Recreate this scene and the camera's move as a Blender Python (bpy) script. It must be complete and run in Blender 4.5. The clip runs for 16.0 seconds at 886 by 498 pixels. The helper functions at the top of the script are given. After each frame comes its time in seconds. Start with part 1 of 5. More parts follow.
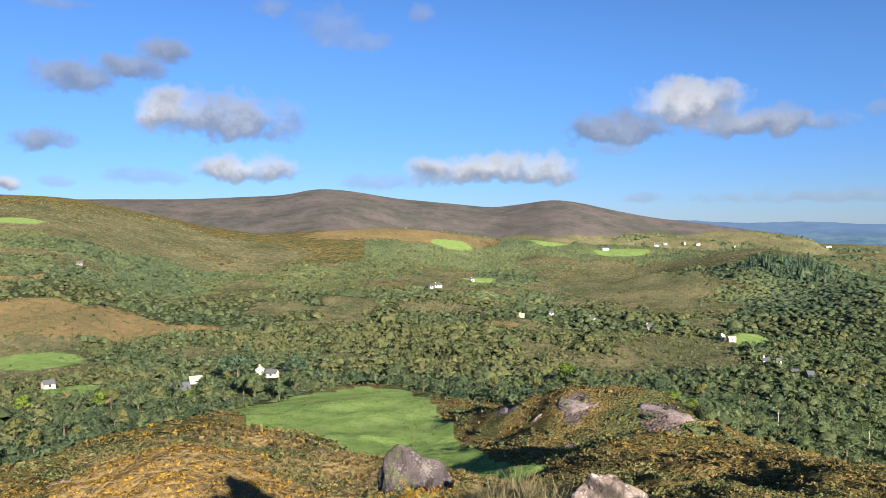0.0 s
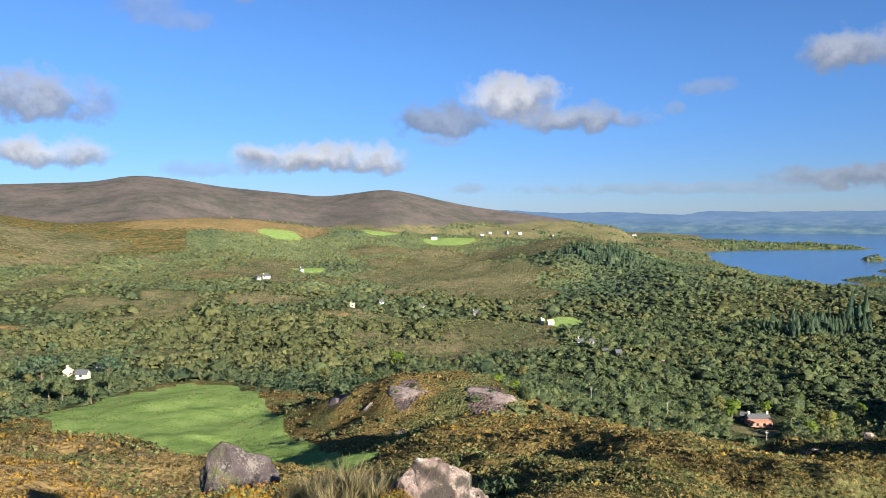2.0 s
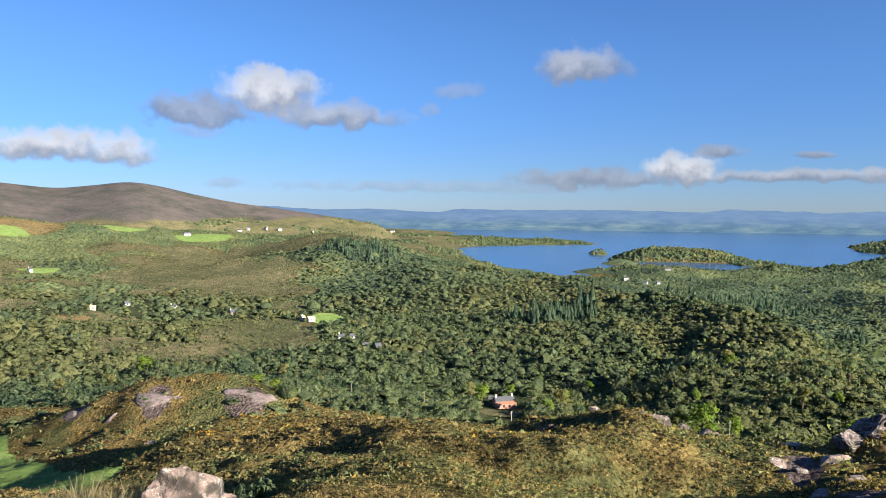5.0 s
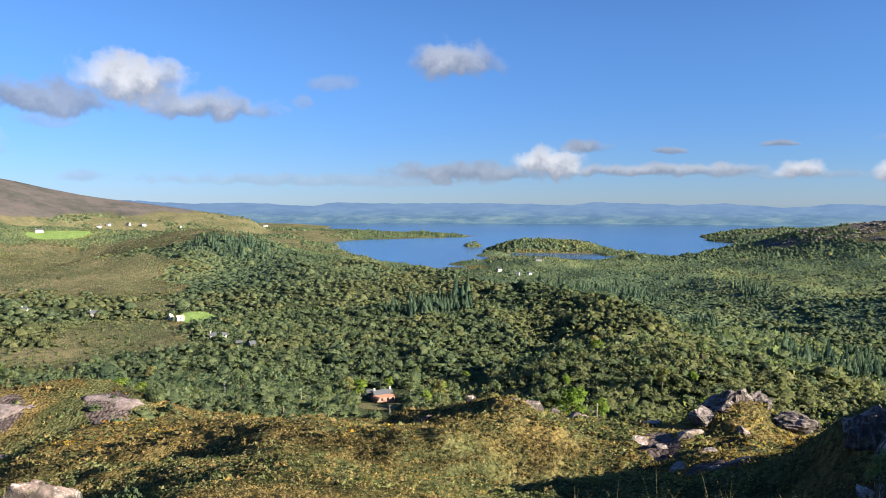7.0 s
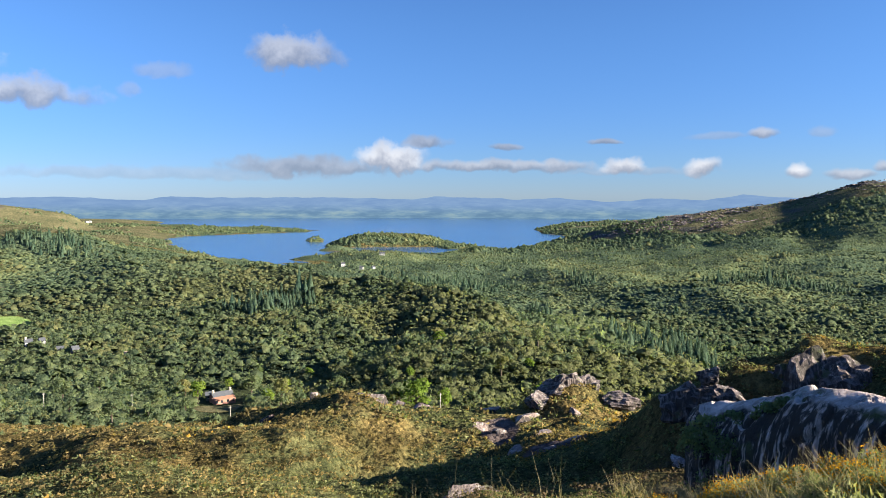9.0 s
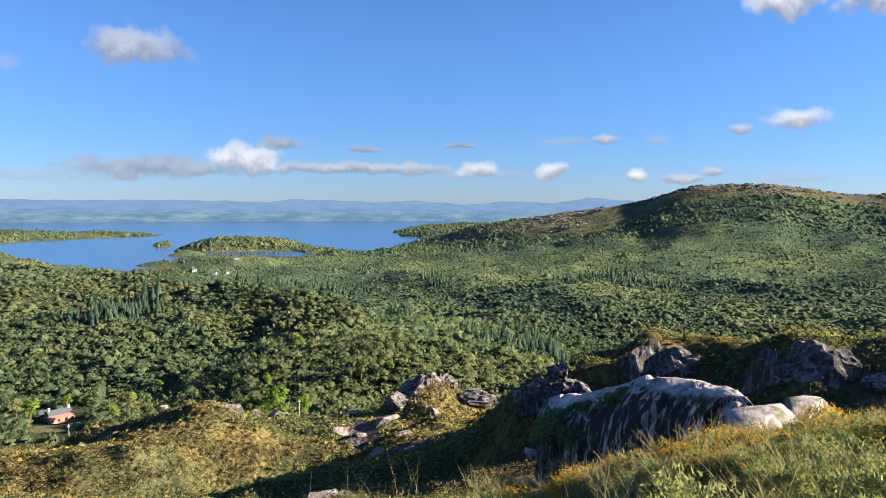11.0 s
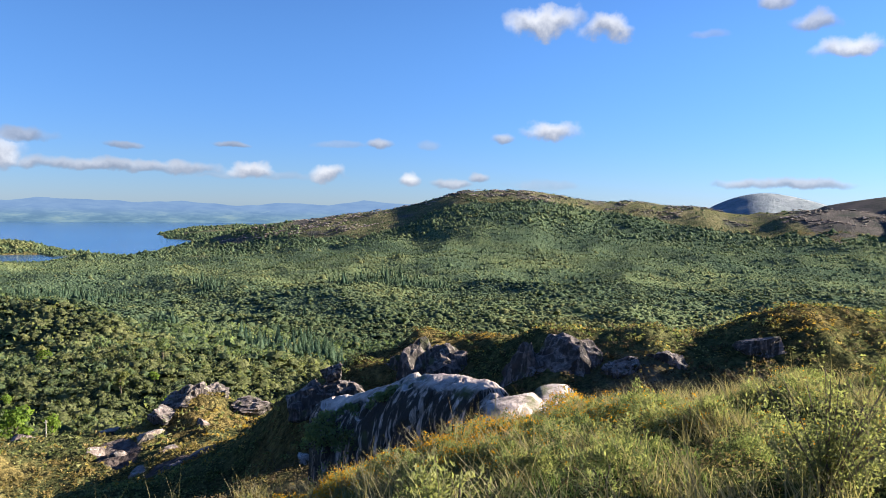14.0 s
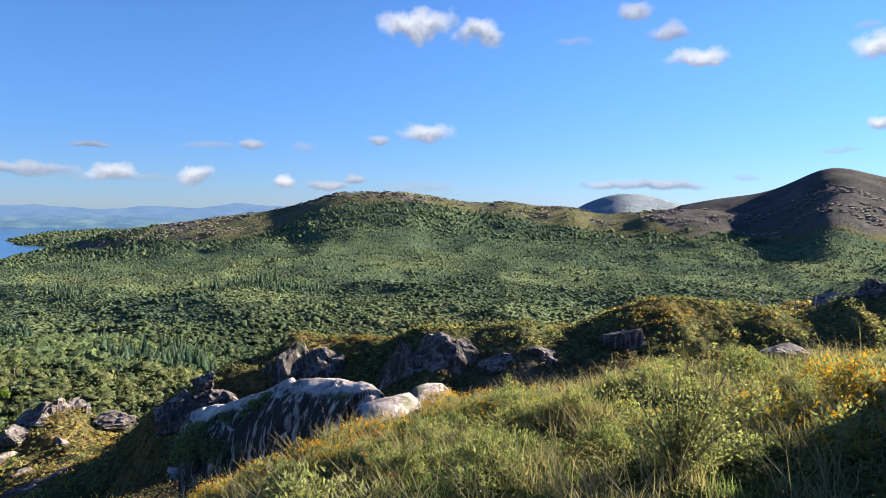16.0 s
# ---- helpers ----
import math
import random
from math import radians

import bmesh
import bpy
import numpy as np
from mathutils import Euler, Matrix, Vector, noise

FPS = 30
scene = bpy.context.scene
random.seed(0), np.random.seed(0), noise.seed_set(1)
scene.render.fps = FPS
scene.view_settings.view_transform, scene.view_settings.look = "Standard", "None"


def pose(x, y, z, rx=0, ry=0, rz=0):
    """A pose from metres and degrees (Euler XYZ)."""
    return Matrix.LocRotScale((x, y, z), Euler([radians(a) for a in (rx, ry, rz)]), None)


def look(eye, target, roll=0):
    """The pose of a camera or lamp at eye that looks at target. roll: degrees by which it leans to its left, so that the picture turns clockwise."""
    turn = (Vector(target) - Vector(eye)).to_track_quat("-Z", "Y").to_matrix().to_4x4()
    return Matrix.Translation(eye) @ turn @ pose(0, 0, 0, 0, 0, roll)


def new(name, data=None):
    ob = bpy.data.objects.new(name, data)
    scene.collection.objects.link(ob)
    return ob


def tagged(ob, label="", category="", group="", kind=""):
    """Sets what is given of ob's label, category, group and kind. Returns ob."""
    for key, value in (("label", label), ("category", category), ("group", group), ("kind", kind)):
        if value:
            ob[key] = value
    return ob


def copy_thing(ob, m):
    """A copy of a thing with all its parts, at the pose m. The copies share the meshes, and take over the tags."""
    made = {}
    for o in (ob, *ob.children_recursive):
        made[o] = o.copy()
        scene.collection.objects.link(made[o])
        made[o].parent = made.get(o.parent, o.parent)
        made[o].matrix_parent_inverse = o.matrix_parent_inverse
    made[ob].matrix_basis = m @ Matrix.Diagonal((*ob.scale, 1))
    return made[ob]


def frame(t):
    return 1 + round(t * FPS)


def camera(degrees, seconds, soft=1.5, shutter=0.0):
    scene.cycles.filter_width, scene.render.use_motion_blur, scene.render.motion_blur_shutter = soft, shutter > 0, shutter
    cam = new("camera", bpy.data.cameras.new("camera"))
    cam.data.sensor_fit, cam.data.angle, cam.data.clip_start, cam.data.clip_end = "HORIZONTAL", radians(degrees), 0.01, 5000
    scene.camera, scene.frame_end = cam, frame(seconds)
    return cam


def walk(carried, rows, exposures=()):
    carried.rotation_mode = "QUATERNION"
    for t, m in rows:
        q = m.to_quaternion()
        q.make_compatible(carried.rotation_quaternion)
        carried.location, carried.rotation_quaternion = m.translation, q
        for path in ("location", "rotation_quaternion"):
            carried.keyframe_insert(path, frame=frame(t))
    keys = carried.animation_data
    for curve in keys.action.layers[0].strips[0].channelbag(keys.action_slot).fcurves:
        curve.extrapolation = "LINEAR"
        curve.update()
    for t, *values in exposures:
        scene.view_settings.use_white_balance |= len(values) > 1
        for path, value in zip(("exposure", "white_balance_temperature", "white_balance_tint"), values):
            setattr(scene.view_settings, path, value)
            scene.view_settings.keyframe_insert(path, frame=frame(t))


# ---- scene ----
# camera -------------------------------------------------------------------
EYE = 130.0                      # the eye stands 130 m above the sea
cam = camera(61.57, 16.0, 0.7)
ROWS = [
    (0.0, -0.0001, 0.4000, 0.01, -1.97, 0.51),
    (0.5, 0.0221, 0.3994, -3.16, -2.17, 0.64),
    (1.0, 0.0453, 0.3974, -6.50, -2.52, 0.56),
    (1.5, 0.0684, 0.3941, -9.85, -2.78, 0.44),
    (2.0, 0.0900, 0.3897, -13.01, -2.87, 0.33),
    (2.5, 0.1103, 0.3845, -16.00, -2.90, 0.21),
    (3.0, 0.1297, 0.3784, -18.92, -2.92, 0.28),
    (3.5, 0.1486, 0.3714, -21.82, -3.03, 0.27),
    (4.0, 0.1684, 0.3628, -24.90, -3.12, -0.10),
    (4.5, 0.1894, 0.3523, -28.26, -3.11, -0.28),
    (7.0, 0.2615, 0.3027, -40.82, -3.63, -0.09),
    (7.5, 0.2744, 0.2910, -43.32, -3.64, -0.03),
    (8.0, 0.2901, 0.2754, -46.49, -3.83, -0.04),
    (8.5, 0.3058, 0.2579, -49.86, -4.04, -0.09),
    (9.0, 0.3189, 0.2414, -52.87, -4.04, -0.16),
    (11.5, 0.3667, 0.1599, -66.44, -3.73, -0.11),
    (12.0, 0.3737, 0.1427, -69.09, -3.66, 0.07),
    (12.5, 0.3795, 0.1265, -71.56, -3.60, 0.13),
    (13.0, 0.3861, 0.1047, -74.83, -3.59, -0.41),
    (13.5, 0.3915, 0.0821, -78.15, -3.58, -0.87),
    (14.0, 0.3949, 0.0635, -80.87, -3.42, -1.07),
    (14.5, 0.3971, 0.0485, -83.04, -3.26, -0.83),
    (15.0, 0.3987, 0.0327, -85.31, -3.16, -0.64),
    (15.5, 0.3997, 0.0161, -87.70, -3.12, -0.65),
    (16.0, 0.4000, -0.0023, -90.33, -3.16, -0.68),
]
walk(cam, [(t, pose(x, y, EYE, 90 + pitch, roll, yaw)) for t, x, y, yaw, pitch, roll in ROWS],
     [(0.0, 1.84, 6100, 12), (8.0, 2.06, 6100, 12), (12.5, 2.2, 6100, 12), (16.0, 2.2, 6000, 12)])

# light --------------------------------------------------------------------
SUN_AZ, SUN_EL = 155.0, 18.5     # degrees clockwise from +y, and above the horizon
sun = new("sun", bpy.data.lights.new("sun", "SUN"))
sun.data.energy, sun.data.angle, sun.data.color = 5.0, radians(0.6), (1.0, 0.88, 0.68)
sun.matrix_world = look((0, 0, 400), (-math.sin(radians(SUN_AZ)) * math.cos(radians(SUN_EL)), -math.cos(radians(SUN_AZ)) * math.cos(radians(SUN_EL)), 400 - math.sin(radians(SUN_EL))))


class Graph:
    """A small builder of node trees."""

    def __init__(self, tree):
        self.tree = tree

    def node(self, kind, **settings):
        n = self.tree.nodes.new("ShaderNode" + kind)
        for key, value in settings.items():
            if key == "operation":
                n.operation = value
            elif key == "blend":
                n.data_type, n.blend_type = "RGBA", value
            elif key == "name":
                n.attribute_name = value
            elif key == "kind":
                n.data_type = value
        return n

    def put(self, socket, value):
        if isinstance(value, bpy.types.NodeSocket):
            self.tree.links.new(value, socket)
        elif isinstance(value, tuple) and len(value) == 3 and socket.type == "RGBA":
            socket.default_value = (*value, 1)
        else:
            socket.default_value = value

    def math(self, operation, a, b=None, c=None):
        n = self.node("Math", operation=operation)
        for i, v in enumerate((a, b, c)):
            if v is not None:
                self.put(n.inputs[i], v)
        return n.outputs[0]

    def mix(self, factor, a, b, blend="MIX"):
        n = self.node("Mix", blend=blend)
        self.put(n.inputs[0], factor)
        self.put(n.inputs[6], a)
        self.put(n.inputs[7], b)
        return n.outputs[2]

    def noise(self, where, scale, detail=4.0, rough=0.55, distortion=0.0):
        n = self.node("TexNoise")
        self.put(n.inputs["Vector"], where)
        for key, v in (("Scale", scale), ("Detail", detail), ("Roughness", rough), ("Distortion", distortion)):
            n.inputs[key].default_value = v
        return n.outputs["Fac"]

    def steps(self, value, low, high, to_low=0.0, to_high=1.0):
        n = self.node("MapRange")
        n.interpolation_type = "SMOOTHSTEP"
        for i, v in enumerate((value, low, high, to_low, to_high)):
            self.put(n.inputs[i], v)
        return n.outputs[0]

    def ramp(self, value, *stops):
        n = self.node("ValToRGB")
        self.put(n.inputs[0], value)
        e = n.color_ramp.elements
        while len(e) < len(stops):
            e.new(0.5)
        for el, (p, c) in zip(e, stops):
            el.position, el.color = p, (*c, 1)
        return n.outputs[0]

    def attribute(self, name):
        return self.node("Attribute", name=name).outputs["Fac"]


# sky: clear blue with scattered fair-weather clouds ------------------------
# each cloud: azimuth, elevation, half width and half height in degrees
BRIGHT = [(-20.0, 8.08, 1.8, 1.47), (-14.6, 4.02, 3.1, 1.05), (4.2, 3.89, 6.3, 1.22), (18.9, 8.2, 3.7, 1.85), (-30.4, 2.91, 0.8, 0.56), (49.1, 2.74, 2.4, 1.24), (66.5, 2.08, 1.5, 0.63), (72.1, 2.09, 1.0, 0.7), (78.4, 1.86, 0.7, 0.47), (89.0, 5.42, 1.7, 0.83), (88.3, 13.34, 2.2, 1.25), (93.0, 12.97, 1.6, 1.05), (109.0, 10.8, 2.1, 0.7), (120.2, 10.74, 1.6, 0.98), (120.6, 5.84, 0.9, 0.52)]
MIDDLE = [(-15.9, 7.62, 4.4, 2.01), (22.9, 6.71, 4.2, 1.12), (41.5, 10.37, 2.9, 1.39), (57.5, 2.24, 7.2, 0.5), (61.0, 2.44, 1.1, 0.41), (76.3, 4.44, 0.9, 0.44), (81.6, 1.59, 1.3, 0.38), (85.4, 4.99, 0.9, 0.51), (83.6, 2.01, 0.7, 0.43), (106.9, 12.58, 1.4, 0.79), (104.3, 14.26, 1.1, 0.73), (105.8, 1.84, 3.7, 0.44)]
GREY = [(-20.3, 12.16, 1.6, 1.14), (-22.7, 10.86, 2.0, 1.2), (-26.5, 10.01, 2.6, 1.32), (-28.3, 5.78, 2.0, 0.84), (13.1, 6.64, 3.7, 1.19), (42.8, 2.1, 6.4, 0.81), (51.5, 4.06, 1.7, 0.56), (57.5, 3.72, 1.2, 0.29), (65.2, 4.05, 1.3, 0.24)]
WISPS = [(-21.4, 3.45, 2.3, 0.57), (-8.4, 14.5, 2.1, 1.46), (-6.1, 13.55, 1.9, 0.78), (-12.7, 15.7, 1.4, 0.64), (-4.9, 3.1, 2.6, 0.65), (13.1, 5.39, 1.7, 0.51), (14.9, 1.71, 1.4, 0.42), (-27.4, 3.04, 0.9, 0.46), (-27.4, 14.83, 2.0, 0.46), (-1.7, 15.58, 1.1, 0.87), (32.4, 8.83, 1.6, 0.6), (30.1, 7.45, 0.9, 0.52), (32.5, 1.59, 12.8, 0.52), (79.8, 4.4, 0.7, 0.43), (73.3, 4.33, 2.3, 0.33), (67.1, 1.88, 5.3, 0.34), (88.3, 1.55, 2.4, 0.42), (100.1, 12.26, 1.1, 0.33), (118.3, 4.18, 1.1, 0.23), (112.4, 2.31, 0.7, 0.28), (119.7, 12.21, 0.8, 0.3)]

world = bpy.data.worlds.new("sky")
scene.world = world
world.use_nodes = True
world.node_tree.nodes.clear()
W = Graph(world.node_tree)
sky = W.node("TexSky")
sky.sky_type, sky.sun_disc = "NISHITA", False
sky.sun_elevation, sky.sun_rotation = radians(SUN_EL), radians(SUN_AZ)
sky.altitude, sky.air_density, sky.dust_density, sky.ozone_density = 130, 0.9, 0.05, 5.0
ray = W.node("TexCoord").outputs["Generated"]
xyz = W.node("SeparateXYZ")
W.put(xyz.inputs[0], ray)
az = W.math("MULTIPLY", W.math("ARCTAN2", xyz.outputs[0], xyz.outputs[1]), 57.29578)
el = W.math("MULTIPLY", W.math("ARCSINE", xyz.outputs[2]), 57.29578)
puff_a = W.math("SUBTRACT", W.noise(ray, 20.0, 4.0, 0.5), 0.5)
puff_b = W.math("SUBTRACT", W.noise(ray, 32.0, 5.0, 0.55), 0.5)


def cloud_group():
    """Cover (0 to 1) and height within one cloud, from the direction and the cloud's ellipse."""
    g = bpy.data.node_groups.new("cloud", "ShaderNodeTree")
    for key in ("az", "el", "a", "e", "wide", "high", "puff_a", "puff_b"):
        g.interface.new_socket(key, in_out="INPUT", socket_type="NodeSocketFloat")
    for key in ("cover", "up"):
        g.interface.new_socket(key, in_out="OUTPUT", socket_type="NodeSocketFloat")
    G = Graph(g)
    i, o = g.nodes.new("NodeGroupInput").outputs, g.nodes.new("NodeGroupOutput").inputs
    u = G.math("MULTIPLY_ADD", i[6], 2.2, G.math("DIVIDE", G.math("SUBTRACT", i[0], i[2]), i[4]))
    v = G.math("MULTIPLY_ADD", i[7], 2.4, G.math("DIVIDE", G.math("SUBTRACT", i[1], i[3]), i[5]))
    flat = G.math("MULTIPLY", v, G.math("MULTIPLY_ADD", G.math("LESS_THAN", v, 0.0), 0.5, 1.0))
    d = G.math("ADD", G.math("MULTIPLY", u, u), G.math("MULTIPLY", flat, flat))
    G.put(o[0], G.steps(d, 1.9, 0.1))
    G.put(o[1], v)
    return g


CLOUD = cloud_group()
cover, light_sum, weight = 0.0, 0.0, 0.0001
for group_list, density, low, high in ((BRIGHT, 0.95, 0.52, 0.92), (MIDDLE, 0.85, 0.46, 0.74), (GREY, 0.8, 0.42, 0.60), (WISPS, 0.38, 0.56, 0.66)):
    for a, e, wide, tall in group_list:
        n = W.tree.nodes.new("ShaderNodeGroup")
        n.node_tree = CLOUD
        for k, v in enumerate((az, el, a, e, wide, tall, puff_a, puff_b)):
            W.put(n.inputs[k], v)
        c = W.math("MULTIPLY", n.outputs[0], density)
        shade = W.steps(n.outputs[1], -0.7, 0.6, low, high)
        cover = W.math("MAXIMUM", cover, c)
        light_sum = W.math("MULTIPLY_ADD", c, shade, light_sum)
        weight = W.math("ADD", weight, c)
grain = W.math("MULTIPLY_ADD", puff_b, 0.5, 1.0)
light_of = W.math("MULTIPLY", W.math("DIVIDE", light_sum, weight), grain)
cover = W.math("MULTIPLY", cover, W.steps(puff_a, -0.42, -0.02, 0.55, 1.0))
tone = W.mix(light_of, (0.42, 0.55, 0.85), (1.0, 0.985, 0.96))
bright = W.node("VectorMath", operation="SCALE")
W.put(bright.inputs[0], tone)
W.put(bright.inputs["Scale"], W.math("MULTIPLY", light_of, 6.2))
air = W.mix(1.0, sky.outputs[0], W.mix(W.steps(el, 0.0, 14.0), (0.60, 0.72, 1.0), (0.80, 0.94, 1.12)), "MULTIPLY")
back = W.node("Background")
W.put(back.inputs[0], W.mix(cover, air, bright.outputs[0]))
back.inputs[1].default_value = 0.0365
W.put(W.node("OutputWorld").inputs[0], back.outputs[0])

# the lie of the land ------------------------------------------------------
# metres below (-) or above the eye, along rays every 12 degrees from -36 to 120 clockwise of +y
NEAR_R = (3, 8, 16, 30, 60, 100, 150)
NEAR = {
    -36: (-1.7, -2.7, -5, -11.5, -19.5, -32, -50), -24: (-1.7, -2.9, -5.8, -12.8, -20, -27.5, -46),
    -12: (-1.7, -3, -6.4, -13.5, -21, -30, -46), 0: (-1.7, -3, -6.6, -13.5, -23, -36, -48),
    12: (-1.7, -3, -6.4, -13, -23, -33.5, -43), 24: (-1.7, -3, -6, -11.4, -21.5, -31.5, -43),
    36: (-1.7, -2.9, -6, -12.3, -20.5, -31, -47), 48: (-1.7, -2.9, -6, -13.2, -22, -29.5, -47),
    60: (-1.7, -2.9, -5.6, -12.2, -21, -28.5, -44), 72: (-1.65, -3.0, -5.4, -10, -17.5, -27, -43),
    84: (-1.62, -2.42, -4.6, -9.5, -13.5, -22, -42), 96: (-1.6, -2.05, -3.95, -8.8, -12.5, -20, -42),
    108: (-1.6, -1.92, -3.1, -7.6, -11.5, -17, -40), 120: (-1.6, -1.9, -2.65, -6.2, -10, -12, -30),
}
FAR_R = (230, 330, 480, 700, 1000, 1400, 2000)
FAR = {
    -36: (-58, -66, -72, -70, -32, 30, 15), -24: (-58, -66, -72, -66, -35, 20, 0),
    -12: (-57, -67, -74, -72, -52, -24, -45), 0: (-56, -70, -76, -76, -62, -22, -60),
    12: (-58, -72, -78, -78, -68, -45, -85), 24: (-62, -76, -80, -76, -48, -60, -95),
    36: (-68, -80, -80, -72, -98, -118, -134), 48: (-66, -80, -75, -98, -112, -118, -130),
    60: (-66, -82, -92, -106, -114, -120, -128), 72: (-70, -88, -100, -106, -108, -102, -95),
    84: (-72, -90, -102, -106, -103, -90, -60), 96: (-72, -90, -102, -105, -102, -88, -60),
    108: (-72, -90, -102, -105, -100, -88, -60), 120: (-60, -85, -100, -100, -95, -80, -45),
}
# single knolls and hollows: azimuth, distance, height, radius
KNOLLS = [
    (-24, 84, 0.4, 22), (-9, 72, 1.8, 16), (29, 88, 1.4, 9), (54, 70, -2.0, 12), (62.8, 92, 5.2, 6), (61, 58, 1.0, 8),
    # the one at 132 is unseen, added to shade the foreground on the right
    (132, 8.5, 1.7, 1.6), (103, 13, 0.1, 4), (27, 62, 0.5, 8), (4.8, 18.2, 0.8, 3.0), (-1.6, 17.4, 0.3, 2.4), (37.5, 57, -2.6, 7), (47, 82, 1.8, 8), (51, 64, -2.4, 8), (14, 58, 1.8, 8), (19, 80, -2.0, 9), (-20, 60, 1.8, 9), (2, 62, 1.6, 9), (30, 42, 2.4, 8), (40, 46, -1.6, 7), (48, 44, 2.4, 6.5), (57, 47, 1.6, 6), (9, 40, 1.2, 6), (82, 22, -1.2, 7), (36, 80, 0.5, 8), (44, 74, 2.4, 9), (24, 95, 1.4, 10), (50, 60, 1.8, 7), (14, 120, 2.5, 10),
]
# the two near lines of knolls: azimuth, distance and elevation of their crests
CRESTS = [
    (0.24, 0.45, 4.0, ((-5, 205, -16.2), (-1, 198, -15.2), (3, 190, -14.2), (9, 180, -12.9), (15.9, 172, -13.0), (18.8, 165, -13.9), (22.7, 150, -15.4), (27.2, 126, -16.3), (30.6, 118, -16.4), (34.5, 112, -16.7), (38, 104, -15.5), (41.5, 100, -15.4), (46.4, 95, -15.1), (48.6, 93, -16.3), (52.5, 88, -17.4), (57, 80, -19.5))),
    (0.5, 0.6, 3.0, ((56, 47, -23), (62, 46, -19.8), (66, 44, -17.5), (69.5, 42, -14.6), (71.2, 42, -13.4), (72.6, 42, -12.7), (74.0, 42.5, -12.1), (76.1, 43, -11.9), (77.7, 44, -11.4), (79, 45, -10.4), (80, 45, -10.2), (82.4, 44, -10.5), (86.3, 41, -10.4), (88, 40, -10.0), (90, 39, -9.8), (92.5, 39, -10.1), (94.7, 39, -9.7), (96.8, 39, -9.2), (99.4, 39.5, -9.2), (101.1, 40, -8.9), (102.4, 40.5, -8.3), (104.4, 41, -7.5), (107.3, 42, -7.2), (110, 43, -7.3), (114.5, 45, -7.1), (117.7, 47, -6.4), (119, 48, -5.7), (121.3, 50, -4.7), (130, 52, -4.5), (145, 50, -6))),
    (0.10, 0.36, 30.0, ((22, 1040, -2.5), (25.7, 1000, -2.8), (28.6, 960, -3.5), (31.1, 930, -4.2), (33, 850, -4.8), (36.3, 780, -5.1), (39.8, 720, -5.4), (42.8, 660, -5.8), (44.9, 620, -6.1), (49.2, 560, -6.65), (53.6, 490, -7.25), (55.8, 450, -8.1), (58, 415, -9.2), (59.7, 390, -10.4), (61, 375, -11.5), (64, 360, -13.2))),
    (0.12, 0.13, 20.0, ((41, 300, -14.8), (46, 300, -13.5), (50, 300, -12.3), (54.5, 300, -11.6), (60.2, 300, -11.4), (66.6, 298, -11.9), (70.7, 290, -12.6), (72.3, 285, -13.3), (77, 280, -14.8))),
]
# far ranges: name, distance, fall of the near flank, then azimuth and elevation of the crest seen from the summit
RIDGE = 2100.0                   # distance of the long rocky hill beyond the woods
RANGES = [
    (1330, 0.16, ((-50, 1.6), (-38, 2.0), (-30.7, 2.16), (-27, 2.0), (-24.6, 1.55), (-22.8, 1.03), (-20.2, 0.49), (-17.8, -0.14), (-14, -0.9), (-8, -0.5), (-4.5, -0.35), (-2, -0.5), (1, -1.2), (6, -2.6))),
    (2750, 0.23, ((-50, 1.5), (-25, 1.9), (-19, 1.92), (-12, 2.22), (-9.6, 2.73), (-7.1, 2.55), (-3.6, 1.93), (0.7, 1.51), (3.8, 1.17), (6.3, 1.45), (8.5, 1.76), (10.6, 1.44), (12.7, 0.9), (15.5, 0.32), (19.5, -0.22), (24, -0.9), (30, -2.0))),
    (RIDGE, 0.23, ((55, -5.2), (59.5, -4.15), (62.9, -3.08), (66.4, -2.0), (70.2, -1.32), (73, -0.95), (75.7, -0.58), (78.2, -0.2), (80.3, 0.54), (82.4, 1.04), (84.5, 1.17), (87.5, 1.19), (90.6, 0.71), (93.2, 0.4), (95.4, 0.55), (97.9, 0.19), (100, 0.26), (102.2, -0.36), (104.2, -0.24), (106.3, 0.12), (109.8, 0.08), (115.4, -0.76), (121, -1.21), (130, -1.6))),
    (3600, 0.22, ((97, -0.9), (100.4, 0.05), (102.1, 0.92), (104.2, 1.31), (106.2, 0.99), (108.2, 0.43), (112, -0.6))),
    (2500, 0.2, ((104, -0.6), (108.2, 0.45), (110.5, 0.9), (113.5, 1.31), (115.3, 1.99), (117, 2.94), (118.4, 3.11), (121, 2.33), (126, 1.6), (140, 1.8), (170, 1.4))),
]
SHORE = ((14, -0.2), (18, 0.1), (22.5, -0.18), (25.4, -0.08), (31, -0.32), (32.9, -0.04), (37.2, -0.16), (41.5, -0.07), (44.5, -0.11), (50.5, -0.27), (52.2, -0.01), (55.5, -0.09), (58.3, -0.2), (61.4, -0.07), (65.5, -0.36), (69.2, -0.09), (72.2, -0.25), (74.8, 0.18), (78, -0.02), (90, 0.0), (120, 0.0))


def hash01(i, j, seed):
    with np.errstate(over="ignore"):
        h = (i.astype(np.int64) * 374761393 + j.astype(np.int64) * 668265263 + seed * 974634121) & 0xFFFFFFFF
        h = ((h ^ (h >> 13)) * 1274126177) & 0xFFFFFFFF
        h = h ^ (h >> 16)
    return (h & 0xFFFFFF) / float(0xFFFFFF)


